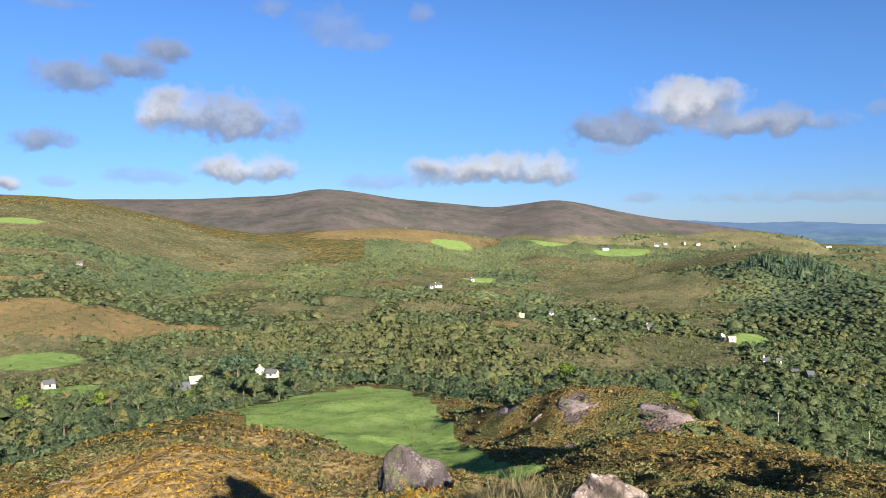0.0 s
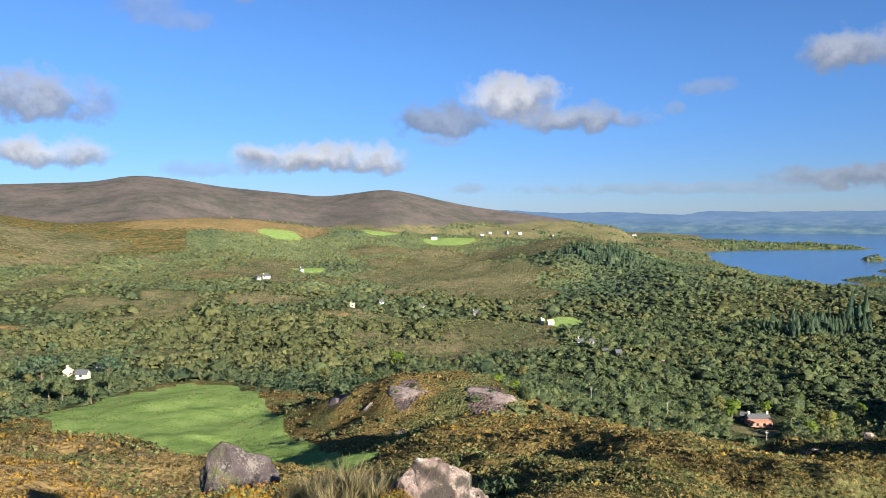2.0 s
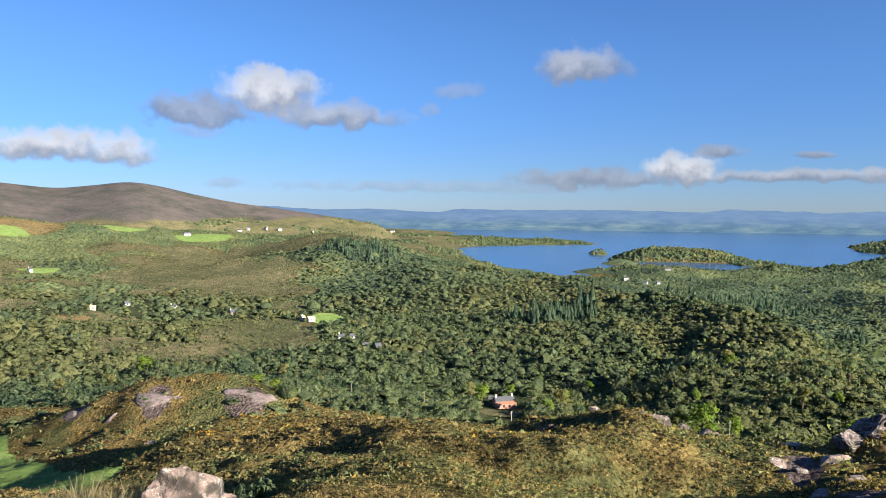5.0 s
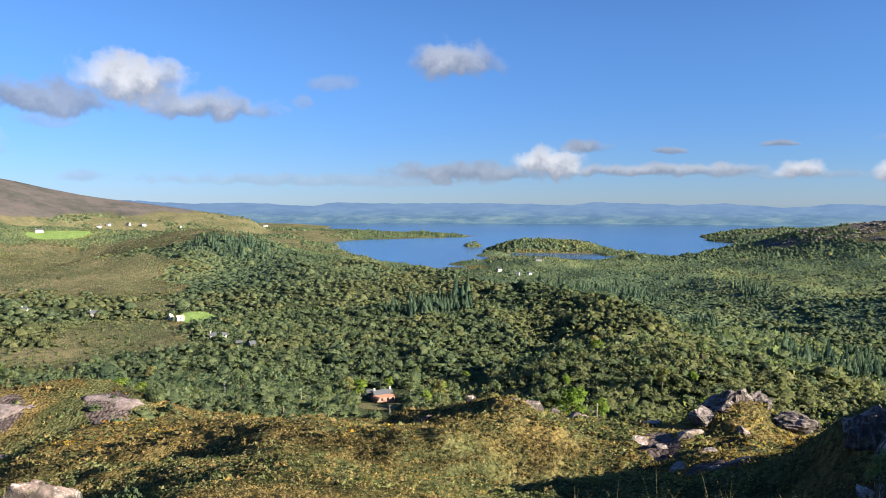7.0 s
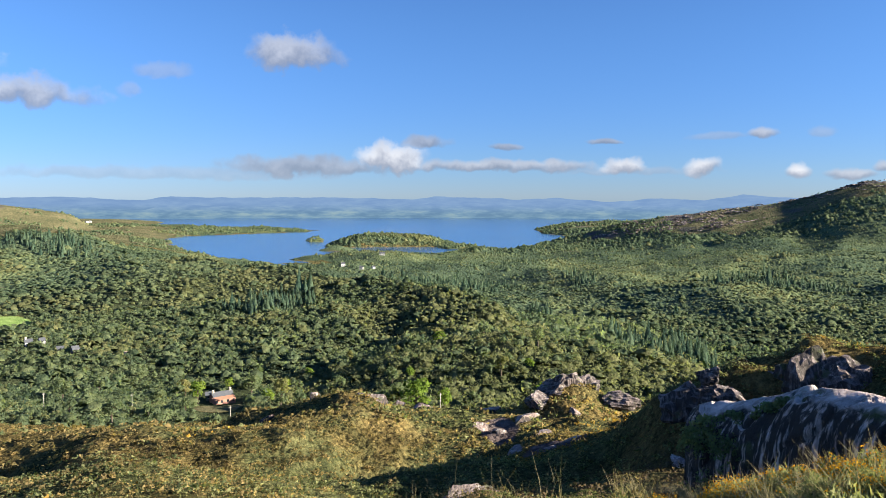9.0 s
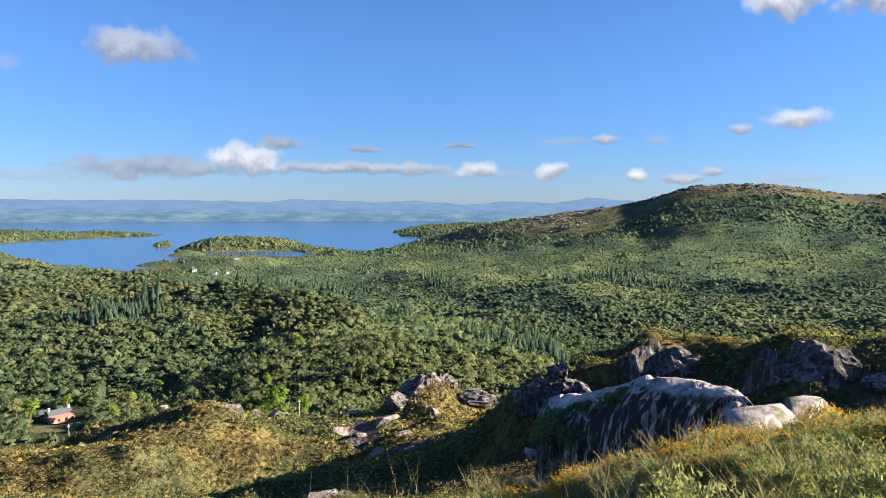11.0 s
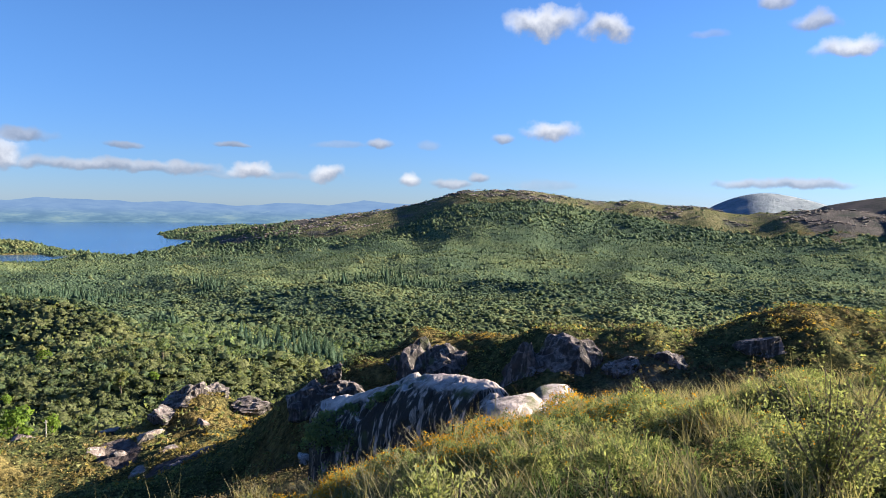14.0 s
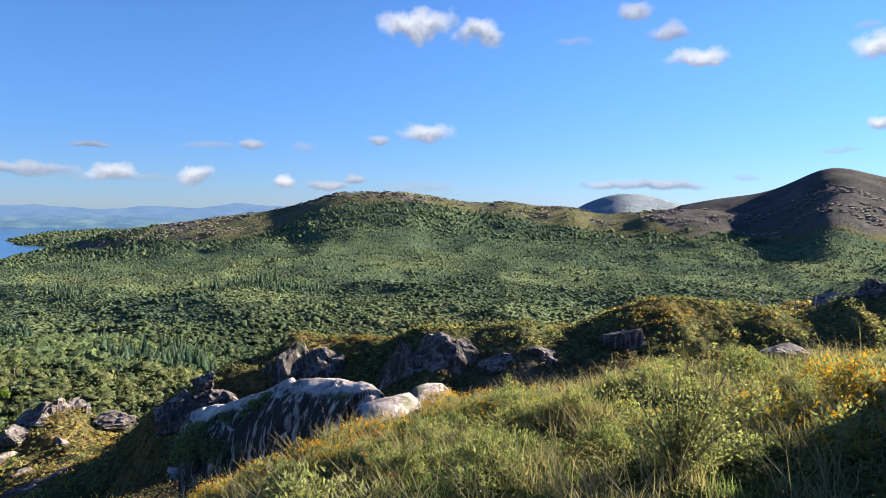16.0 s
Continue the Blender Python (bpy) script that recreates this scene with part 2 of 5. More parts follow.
def value_noise(x, y, seed=0):
    """Smooth noise from -1 to 1 with features one unit wide."""
    i, j = np.floor(x), np.floor(y)
    u, v = x - i, y - j
    u, v = u * u * (3 - 2 * u), v * v * (3 - 2 * v)
    a, b, c, d = hash01(i, j, seed), hash01(i + 1, j, seed), hash01(i, j + 1, seed), hash01(i + 1, j + 1, seed)
    return ((a * (1 - u) + b * u) * (1 - v) + (c * (1 - u) + d * u) * v) * 2 - 1


def fractal(x, y, size, octaves=4, seed=0):
    total, gain = 0.0, 1.0
    for k in range(octaves):
        total = total + gain * value_noise(x / size + 17.3 * k, y / size - 9.1 * k, seed + k)
        size, gain = size / 2.1, gain * 0.5
    return total


def bend(table, u):
    """Catmull-Rom through rows of a table at the places u (in rows)."""
    i = np.clip(np.floor(u).astype(int), 0, len(table) - 2)
    f = u - i
    take = lambda k: table[np.clip(i + k, 0, len(table) - 1)]
    a, b, c, d = take(-1), take(0), take(1), take(2)
    if b.ndim > f.ndim:
        f = f[..., None]
    return b + 0.5 * f * (c - a + f * (2 * a - 5 * b + 4 * c - d + f * (3 * (b - c) + d - a)))


LEVELS = np.array(NEAR_R + FAR_R, float)
COLUMNS = [np.array(NEAR[a] + FAR[a], float) for a in range(-36, 121, 12)]
BEHIND = [COLUMNS[-1] * (1 - k / 17) + COLUMNS[0] * (k / 17) for k in range(1, 17)]
CIRCLE = np.array([BEHIND[-1]] + COLUMNS + BEHIND + [COLUMNS[0], COLUMNS[1]])


def smooth(x, low, high):
    s = np.clip((x - low) / (high - low), 0, 1)
    return s * s * (3 - 2 * s)


def height(x, y):
    """The ground's height above the sea."""
    x, y = np.asarray(x, float), np.asarray(y, float)
    r = np.maximum(np.hypot(x, y), 0.01)
    a = (np.degrees(np.arctan2(x, y)) + 36 + 360) % 360 - 36
    columns = bend(CIRCLE, (a + 36) / 12 + 1)
    u = np.interp(np.log(np.maximum(r, 3)), np.log(LEVELS), np.arange(len(LEVELS)))
    i = np.clip(np.floor(u).astype(int), 0, len(LEVELS) - 2)
    f = u - i
    pick = lambda k: np.take_along_axis(columns, np.clip(i + k, 0, len(LEVELS) - 1)[..., None], -1)[..., 0]
    p, q, s, t = pick(-1), pick(0), pick(1), pick(2)
    z = q + 0.5 * f * (s - p + f * (2 * p - 5 * q + 4 * s - t + f * (3 * (q - s) + t - p)))
    for ka, kr, kh, kw in KNOLLS:
        d = np.hypot(x - kr * math.sin(radians(ka)), y - kr * math.cos(radians(ka))) / kw
        z = z + kh * np.exp(-d * d)
    for near, beyond, sharp, crest in CRESTS:
        ca, cr, ce = np.array(crest).T
        dist = np.interp(a, ca, cr)
        off = r - dist
        line = np.tan(np.radians((np.interp(a - 0.6, ca, ce) + np.interp(a, ca, ce) + np.interp(a + 0.6, ca, ce)) / 3)) * dist - np.where(off < 0, near * off * off / (sharp + np.abs(off)), beyond * off * off / (4 + np.abs(off)))
        inside = smooth(a, ca[0] - 1, ca[0] + 4) * (1 - smooth(a, ca[-1] - 5, ca[-1]))
        line = np.where(inside > 0, line - (1 - inside) * (8 if sharp == 4.0 else 30), -999)
        m = np.maximum(z, line)
        z = m + 0.8 * np.log(np.exp(np.clip((z - m) / 0.8, -30, 0)) + np.exp(np.clip((line - m) / 0.8, -30, 0))) - 0.25 * inside
    # the low country and the bay beyond two kilometres
    low = np.where(a < 90, -112 - 40 * smooth(a, 27, 38) * (1 - smooth(a, 58, 70)), -60)
    low = low + 32 * np.exp(-((a - 37.6) / 8.3) ** 2) * np.exp(-((r - 2850) / 330) ** 2)          # wooded headland
    low = low + 34 * np.exp(-((a - 63.5) / 4.6) ** 2) * np.exp(-((r - 2900) / 420) ** 2)       # farther point
    z = z + (low - z) * smooth(r, 1900, 2500) * (a > -60) * (a < 130)
    # bumps and hollows
    rough = fractal(x, y, 9.0, 4, 3) * 0.5 * smooth(r, 5, 40) * (1 - smooth(r, 150, 400))
    hump = (0.55 - np.abs(value_noise(x / 3.4 + 0.3 * value_noise(x / 2, y / 2, 8), y / 3.4, 5))) * 0.75 + (0.5 - np.abs(value_noise(x / 1.3, y / 1.3, 6))) * 0.3
    rough = rough + hump * smooth(r, 18, 50) * (1 - smooth(r, 170, 300)) + (0.45 - np.abs(value_noise(x / 1.1, y / 1.1, 7))) * 0.26 * smooth(r, 3, 6) * (1 - smooth(r, 18, 40))
    rough = rough + value_noise(x / 13 + 4.4, y / 13, 9) * 1.0 * smooth(r, 30, 44) * (1 - smooth(r, 68, 84))
    rough = rough + fractal(x, y, 34.0, 3, 11) * 2.0 * smooth(r, 30, 90) * (1 - 0.4 * smooth(r, 300, 600))
    rough = rough + (fractal(x, y, 140.0, 4, 23) * 7.5 + (0.4 - np.abs(value_noise(x / 150 + 2.2, y / 150, 29))) * 15.0 * smooth(a, 40, 58)) * smooth(r, 230, 700) * (1 - 0.6 * smooth(r, 1500, 2300))
    z = z + rough
    z = z + 30 * np.exp(-(((a - 49) / 4.4) ** 2) ** 2 - (((r - 2010) / 90) ** 2) ** 2)           # wooded island
    z = z + 24 * np.exp(-((a - 43) / 1.0) ** 2 - ((r - 2180) / 40) ** 2) + 21 * np.exp(-((a - 44.6) / 1.2) ** 2 - ((r - 1810) / 30) ** 2)
    wave = fractal(x, y, 190.0, 4, 41)
    knobs = np.abs(fractal(x, y, 46.0, 3, 47)) - 0.45
    for dist, fall, crest in RANGES:
        ca, ce = np.array(crest).T
        top = np.tan(np.radians((np.interp(a - 0.7, ca, ce) + np.interp(a, ca, ce) + np.interp(a + 0.7, ca, ce)) / 3)) * dist
        inside = smooth(a, ca[0], ca[0] + 4) * (1 - smooth(a, ca[-1] - 4, ca[-1]))
        away = np.abs(r - dist)
        ridge = top - fall * away * away / (away + 90) + wave * (9 if dist > 1400 else 4) * smooth(away, 20, 250) + (knobs * 5.0 * (1 - smooth(away, 60, 260)) if dist == RIDGE else 0)
        ridge = np.where(inside > 0, ridge - (1 - inside) * 120, -999)
        k = 9.0
        m = np.maximum(z, ridge)
        z = m + k * np.log(np.exp(np.clip((z - m) / k, -30, 0)) + np.exp(np.clip((ridge - m) / k, -30, 0)))
    z = np.where((a > 8) & (a < 122), z + (-150 - z) * smooth(r, 4000, 4300), z)
    return z + EYE


def spot(a, r):
    """x, y and height of the ground at an azimuth and distance."""
    x, y = r * math.sin(radians(a)), r * math.cos(radians(a))
    return x, y, float(height(np.array([x]), np.array([y]))[0])

# building helpers ---------------------------------------------------------
def mesh_of(name, verts, faces, smooth_faces=False):
    """A mesh from arrays: vertices (n, 3) and faces (m, 3) or (m, 4)."""
    verts, faces = np.asarray(verts, np.float32), np.asarray(faces, np.int32)
    me = bpy.data.meshes.new(name)
    m, k = faces.shape
    me.vertices.add(len(verts))
    me.vertices.foreach_set("co", verts.ravel())
    me.loops.add(m * k)
    me.loops.foreach_set("vertex_index", faces.ravel())
    me.polygons.add(m)
    me.polygons.foreach_set("loop_start", np.arange(0, m * k, k, dtype=np.int32))
    me.polygons.foreach_set("use_smooth", np.full(m, smooth_faces))
    me.update(calc_edges=True)
    return me


def give(me, key, values):
    me.attributes.new(key, "FLOAT", "POINT").data.foreach_set("value", np.asarray(values, np.float32))


def thing(name, data, material=None, label="", category="", group="", kind=""):
    if material is not None and data is not None and not data.materials:
        data.materials.append(material)
    return tagged(new(name, data), label, category, group, kind)


def child(name, data, material, parent, label=""):
    """A mesh as a part of a thing or of a part; its coordinates are the parent's."""
    if not data.materials:
        data.materials.append(material)
    ob = new(name, data)
    ob.parent = parent
    if label:
        ob["label"] = label
    return ob


def part(name, bm, material, parent, label=""):
    me = bpy.data.meshes.new(name)
    bm.to_mesh(me)
    bm.free()
    return child(name, me, material, parent, label)


# materials ----------------------------------------------------------------
def material(name, roughness=0.9):
    m = bpy.data.materials.new(name)
    m.use_nodes = True
    g = Graph(m.node_tree)
    p = m.node_tree.nodes["Principled BSDF"]
    p.inputs["Roughness"].default_value = roughness
    p.inputs["Specular IOR Level"].default_value = 0.25
    return m, g, p


def bump(g, p, value, strength, distance):
    b = g.node("Bump")
    b.inputs["Strength"].default_value, b.inputs["Distance"].default_value = strength, distance
    g.put(b.inputs["Height"], value)
    g.put(p.inputs["Normal"], b.outputs[0])


def place(g):
    return g.node("NewGeometry").outputs["Position"]


def plain(name, colour, roughness=0.7, vary=0.15, size=3.0, metal=0.0):
    """A painted or natural surface with a little grain at two scales."""
    m, g, p = material(name, roughness)
    at = g.node("TexCoord").outputs["Object"]
    n = g.math("ADD", g.math("MULTIPLY", g.noise(at, size, 3.0), 0.6), g.math("MULTIPLY", g.noise(at, size * 9, 3.0), 0.4))
    dark, pale = tuple(c * (1 - vary) for c in colour), tuple(min(1.0, c * (1 + vary)) for c in colour)
    g.put(p.inputs["Base Color"], g.ramp(n, (0.3, dark), (0.7, pale)))
    p.inputs["Metallic"].default_value = metal
    bump(g, p, n, 0.2, 0.02)
    return m


def leafy(name, dark, mid, pale, patch=0.09, glow=0.4, grain=0.0, lump=0.9, each=0.2):
    """Foliage: hue drifts from plant to plant, and each leaf clump differs a little."""
    m, g, p = material(name, 0.75)
    at = place(g)
    big = g.noise(at, patch, 2.0)
    wide = g.noise(at, patch * 0.13, 3.0)
    leaf = g.node("NewGeometry").outputs["Random Per Island"]
    v = g.math("ADD", g.math("MULTIPLY", big, 0.5), g.math("MULTIPLY", wide, 0.42))
    v = g.math("ADD", v, g.math("MULTIPLY", leaf, each))
    t = g.node("BsdfTranslucent")
    if grain:                                            # leaf masses too fine to model
        fine = g.math("ADD", g.math("MULTIPLY", g.noise(at, grain, 4.0, 0.75), 0.5), g.math("MULTIPLY", g.noise(at, grain * 0.42, 3.0, 0.7), 0.5))
        v = g.math("ADD", v, g.math("MULTIPLY", g.math("SUBTRACT", fine, 0.5), 1.3))
        bump(g, p, fine, 1.0, lump)
    c = g.ramp(v, (0.36, dark), (0.54, mid), (0.74, pale))
    g.put(p.inputs["Base Color"], c)
    p.inputs["Specular IOR Level"].default_value = 0.05
    g.put(t.inputs[0], g.mix(1.0, c, (1.45, 1.5, 0.9), "MULTIPLY"))
    s = g.node("MixShader")
    s.inputs[0].default_value = glow
    g.put(s.inputs[1], p.outputs[0])
    g.put(s.inputs[2], t.outputs[0])
    g.put(m.node_tree.nodes["Material Output"].inputs[0], s.outputs[0])
    return m


def ground_material():
    m, g, p = material("ground", 0.95)
    at = place(g)
    fine, mid, big = g.noise(at, 1.6, 5.0, 0.65), g.noise(at, 0.16, 5.0, 0.6), g.noise(at, 0.018, 4.0)
    vast = g.noise(at, 0.006, 5.0, 0.62)
    tuft = g.noise(at, 2.4, 6.0, 0.82)
    gold = g.ramp(g.math("ADD", g.math("MULTIPLY", tuft, 0.65), g.math("MULTIPLY", mid, 0.35)), (0.42, (0.050, 0.042, 0.018)), (0.5, (0.135, 0.104, 0.040)), (0.59, (0.26, 0.19, 0.072)))
    olive = g.ramp(g.math("ADD", g.math("MULTIPLY", tuft, 0.65), g.math("MULTIPLY", mid, 0.35)), (0.42, (0.032, 0.038, 0.018)), (0.5, (0.082, 0.088, 0.036)), (0.59, (0.165, 0.158, 0.068)))
    heath = g.mix(g.steps(g.noise(at, 0.055, 4.0, 0.6), 0.44, 0.58), gold, olive)
    turf = g.ramp(g.noise(at, 9.0, 5.0, 0.7), (0.36, (0.030, 0.038, 0.014)), (0.5, (0.085, 0.098, 0.032)), (0.64, (0.17, 0.155, 0.06)))
    # far range on the right: bluish haze is put into its stone colour
    scree = g.ramp(g.math("ADD", g.math("MULTIPLY", vast, 0.3), g.math("ADD", g.math("MULTIPLY", big, 0.35), g.math("MULTIPLY", g.noise(at, 0.05, 5.0, 0.7), 0.35))), (0.40, (0.15, 0.18, 0.20)), (0.62, (0.28, 0.30, 0.32)))
    moor = g.ramp(g.math("ADD", g.math("MULTIPLY", mid, 0.4), g.math("ADD", g.math("MULTIPLY", fine, 0.3), g.math("MULTIPLY", big, 0.3))), (0.40, (0.060, 0.074, 0.036)), (0.5, (0.120, 0.116, 0.060)), (0.60, (0.21, 0.175, 0.098)))
    meadow = g.ramp(g.math("ADD", g.math("MULTIPLY", mid, 0.5), g.math("MULTIPLY", fine, 0.5)), (0.38, (0.125, 0.195, 0.055)), (0.5, (0.18, 0.265, 0.075)), (0.62, (0.25, 0.315, 0.115)))
    bracken = g.ramp(g.math("ADD", g.math("MULTIPLY", mid, 0.3), g.math("ADD", g.math("MULTIPLY", tuft, 0.4), g.math("MULTIPLY", big, 0.3))), (0.40, (0.11, 0.10, 0.05)), (0.5, (0.205, 0.155, 0.075)), (0.60, (0.30, 0.205, 0.085)))
    hill = g.ramp(g.math("ADD", g.math("MULTIPLY", vast, 0.35), g.math("ADD", g.math("MULTIPLY", big, 0.35), g.math("MULTIPLY", g.noise(at, 0.06, 5.0, 0.7), 0.3))), (0.42, (0.066, 0.068, 0.060)), (0.5, (0.094, 0.086, 0.080)), (0.58, (0.120, 0.104, 0.096)))
    # farthest ground: the blue of haze is put into the base colour
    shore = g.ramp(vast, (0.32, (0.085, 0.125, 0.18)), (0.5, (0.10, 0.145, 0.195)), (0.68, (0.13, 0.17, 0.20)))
    rock = g.ramp(g.math("ADD", g.math("MULTIPLY", fine, 0.6), g.math("MULTIPLY", mid, 0.4)), (0.38, (0.050, 0.040, 0.036)), (0.5, (0.110, 0.086, 0.080)), (0.62, (0.20, 0.165, 0.15)))
    cell = g.node("TexVoronoi")                          # crowns too far off to tell apart
    shift = g.node("VectorMath", operation="MULTIPLY")
    g.put(shift.inputs[0], at)
    shift.inputs[1].default_value = (1.0, 1.0, 0.0)
    g.put(cell.inputs["Vector"], shift.outputs[0])
    cell.inputs["Scale"].default_value = 0.27
    hue = g.node("SeparateXYZ")
    g.put(hue.inputs[0], cell.outputs["Color"])
    # undergrowth, its colour darkened for the shade between crowns
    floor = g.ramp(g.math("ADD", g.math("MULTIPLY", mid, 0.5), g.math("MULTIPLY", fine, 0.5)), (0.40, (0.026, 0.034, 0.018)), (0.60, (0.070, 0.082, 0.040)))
    wood = g.ramp(g.math("ADD", g.math("MULTIPLY", g.noise(at, 0.03, 4.0, 0.6), 0.45), g.math("ADD", g.math("MULTIPLY", hue.outputs[0], 0.3), g.math("MULTIPLY", fine, 0.25))), (0.34, (0.062, 0.090, 0.052)), (0.5, (0.100, 0.132, 0.070)), (0.68, (0.15, 0.178, 0.09)))
    # tint follows wood_tone, with its painted lit and shaded slopes
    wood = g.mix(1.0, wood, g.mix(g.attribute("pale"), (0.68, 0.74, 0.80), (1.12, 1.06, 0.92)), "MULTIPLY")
    crowns = g.math("ADD", g.math("SUBTRACT", 1.0, cell.outputs["Distance"]), g.math("MULTIPLY", mid, 0.5))
    edge = g.math("MULTIPLY_ADD", g.math("SUBTRACT", mid, 0.5), 0.9, 0.0)
    c = heath
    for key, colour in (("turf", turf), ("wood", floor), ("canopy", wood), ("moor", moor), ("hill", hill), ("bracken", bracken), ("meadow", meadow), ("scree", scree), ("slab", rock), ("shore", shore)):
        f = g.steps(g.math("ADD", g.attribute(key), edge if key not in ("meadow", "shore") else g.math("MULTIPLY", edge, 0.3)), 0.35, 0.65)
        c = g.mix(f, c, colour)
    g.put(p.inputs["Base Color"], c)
    p.inputs["Specular IOR Level"].default_value = 0.0
    low_growth = g.math("ADD", mid, g.math("MULTIPLY", tuft, 0.8))
    woods = g.steps(g.attribute("canopy"), 0.35, 0.65)
    tussock = g.node("TexVoronoi")
    g.put(tussock.inputs["Vector"], shift.outputs[0])
    tussock.inputs["Scale"].default_value = 1.7
    low_growth = g.math("ADD", low_growth, g.math("MULTIPLY", g.math("MULTIPLY", g.math("SUBTRACT", 1.0, tussock.outputs["Distance"]), 1.1), g.steps(g.attribute("meadow"), 0.6, 0.3)))
    relief = g.math("ADD", g.math("MULTIPLY", low_growth, g.math("SUBTRACT", 1.0, woods)), g.math("MULTIPLY", g.math("MULTIPLY", crowns, woods), 2.6))
    bump(g, p, relief, 0.85, 0.6)
    return m


def rock_material(name, lichen_share, streaks, tone, face=(0.75, 0.35), streak_span=(0.28, 0.48)):
    m, g, p = material(name, 0.9)
    at = place(g)
    big, mid, fine = g.noise(at, 0.5, 4.0), g.noise(at, 3.0, 6.0, 0.65, 0.6), g.noise(at, 16.0, 5.0, 0.7)
    body = g.ramp(g.math("ADD", g.math("MULTIPLY", mid, 0.6), g.math("MULTIPLY", big, 0.4)), (0.36, tuple(0.35 * c for c in tone)), (0.48, tone), (0.62, tuple(1.7 * c for c in tone)))
    lichen = g.steps(g.math("ADD", g.math("MULTIPLY", fine, 0.45), g.math("MULTIPLY", g.noise(at, 1.3, 5.0, 0.7), 0.55)), 0.515, 0.60)
    c = g.mix(g.math("MULTIPLY", lichen, lichen_share), body, (0.52, 0.48, 0.43))
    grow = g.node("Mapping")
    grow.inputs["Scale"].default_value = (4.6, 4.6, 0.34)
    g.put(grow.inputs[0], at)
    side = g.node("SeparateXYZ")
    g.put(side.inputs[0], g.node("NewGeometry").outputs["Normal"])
    # steep faces turn darker in upright streaks
    streak = g.math("MULTIPLY", g.steps(g.noise(grow.outputs[0], 1.0, 4.0, 0.6), *streak_span), g.steps(side.outputs[2], *face))
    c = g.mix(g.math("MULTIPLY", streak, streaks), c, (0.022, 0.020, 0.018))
    up = g.node("SeparateXYZ")
    g.put(up.inputs[0], g.node("NewGeometry").outputs["Normal"])
    moss = g.math("MULTIPLY", g.steps(g.noise(at, 0.9, 4.0), 0.56, 0.66), g.steps(up.outputs[2], -0.2, 0.6))
    c = g.mix(g.math("MULTIPLY", moss, 0.7), c, (0.07, 0.085, 0.02))
    g.put(p.inputs["Base Color"], c)
    bump(g, p, g.math("ADD", g.math("MULTIPLY", mid, 1.5), fine), 0.8, 0.08)
    return m


def water_material():
    m, g, p = material("sea_water", 0.16)
    at = place(g)
    p.inputs["Specular IOR Level"].default_value = 0.5
    g.put(p.inputs["Base Color"], g.ramp(g.noise(at, 0.002, 3.0), (0.35, (0.020, 0.075, 0.19)), (0.65, (0.03, 0.10, 0.24))))
    bump(g, p, g.math("ADD", g.noise(at, 0.25, 4.0, 0.7), g.noise(at, 0.03, 3.0)), 0.35, 0.6)
    return m


GROUND, WATER = ground_material(), water_material()
ROCK = rock_material("rock", 0.85, 0.9, (0.19, 0.145, 0.128))
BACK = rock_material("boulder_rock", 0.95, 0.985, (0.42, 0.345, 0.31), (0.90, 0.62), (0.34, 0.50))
CRAG = rock_material("crag_rock", 0.4, 0.8, (0.155, 0.125, 0.115), (0.85, 0.5), (0.36, 0.54))
SLAB = rock_material("slab_rock", 0.3, 0.35, (0.165, 0.128, 0.124), (1.0, 0.7))
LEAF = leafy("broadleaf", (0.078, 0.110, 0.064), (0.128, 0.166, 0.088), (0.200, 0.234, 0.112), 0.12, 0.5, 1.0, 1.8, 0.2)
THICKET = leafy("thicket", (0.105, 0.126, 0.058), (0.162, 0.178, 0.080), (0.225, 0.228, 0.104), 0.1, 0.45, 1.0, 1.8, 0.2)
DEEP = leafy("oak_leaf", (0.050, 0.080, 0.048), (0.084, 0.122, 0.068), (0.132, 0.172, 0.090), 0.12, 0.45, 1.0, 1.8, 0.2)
NEEDLE = leafy("conifer", (0.034, 0.068, 0.050), (0.066, 0.112, 0.074), (0.115, 0.165, 0.098), 0.12, 0.4, 1.2, 1.2, 0.3)
SCRUB = leafy("scrub", (0.090, 0.078, 0.034), (0.215, 0.168, 0.072), (0.34, 0.25, 0.108), 0.22, 0.5, 2.2, 0.3)
BLOSSOM = leafy("far_blossom", (0.13, 0.095, 0.035), (0.26, 0.17, 0.045), (0.46, 0.285, 0.05), 0.3, 0.4, 2.2, 0.3)
GORSE = leafy("gorse_green", (0.044, 0.062, 0.025), (0.112, 0.132, 0.055), (0.235, 0.235, 0.104), 0.5, 0.4, 3.2, 0.2, 0.3)
FLOWER = leafy("gorse_flower", (0.28, 0.135, 0.01), (0.40, 0.20, 0.012), (0.52, 0.28, 0.02), 0.8)
BARK = plain("bark", (0.11, 0.085, 0.06), 0.9, 0.35, 4.0)

# land use: where fields, moor, bracken and woods lie -------------------------
# azimuth, distance, half width in degrees, half depth in metres
FIELDS = [(-29, 437, 3, 32), (-26.7, 322, 2.4, 20), (8, 1330, 1.7, 70), (0.7, 1192, 1.6, 45), (22.4, 535, 1.3, 34), (13.5, 1243, 2.2, 45), (2.6, 870, 1.6, 16), (-30, 1010, 2.0, 25)]
GLADE = [(89.4, 615, 1.7, 16), (97.5, 640, 0.9, 12)]
BRACKEN = [(-15, 66, 12, 24), (-27, 556, 10, 46), (9.3, 503, 2.4, 22), (-5, 793, 2.6, 24), (-3, 1270, 7, 110), (-30, 690, 1.5, 14), (4.6, 560, 2.0, 14)]
MOOR = [(36.1, 278, 1.7, 24), (12, 880, 5.5, 190), (17, 760, 5, 110), (20, 1040, 8, 110), (18, 440, 5.5, 42), (-22, 1050, 12, 170), (11, 1090, 5, 60), (26, 1130, 3, 90)]
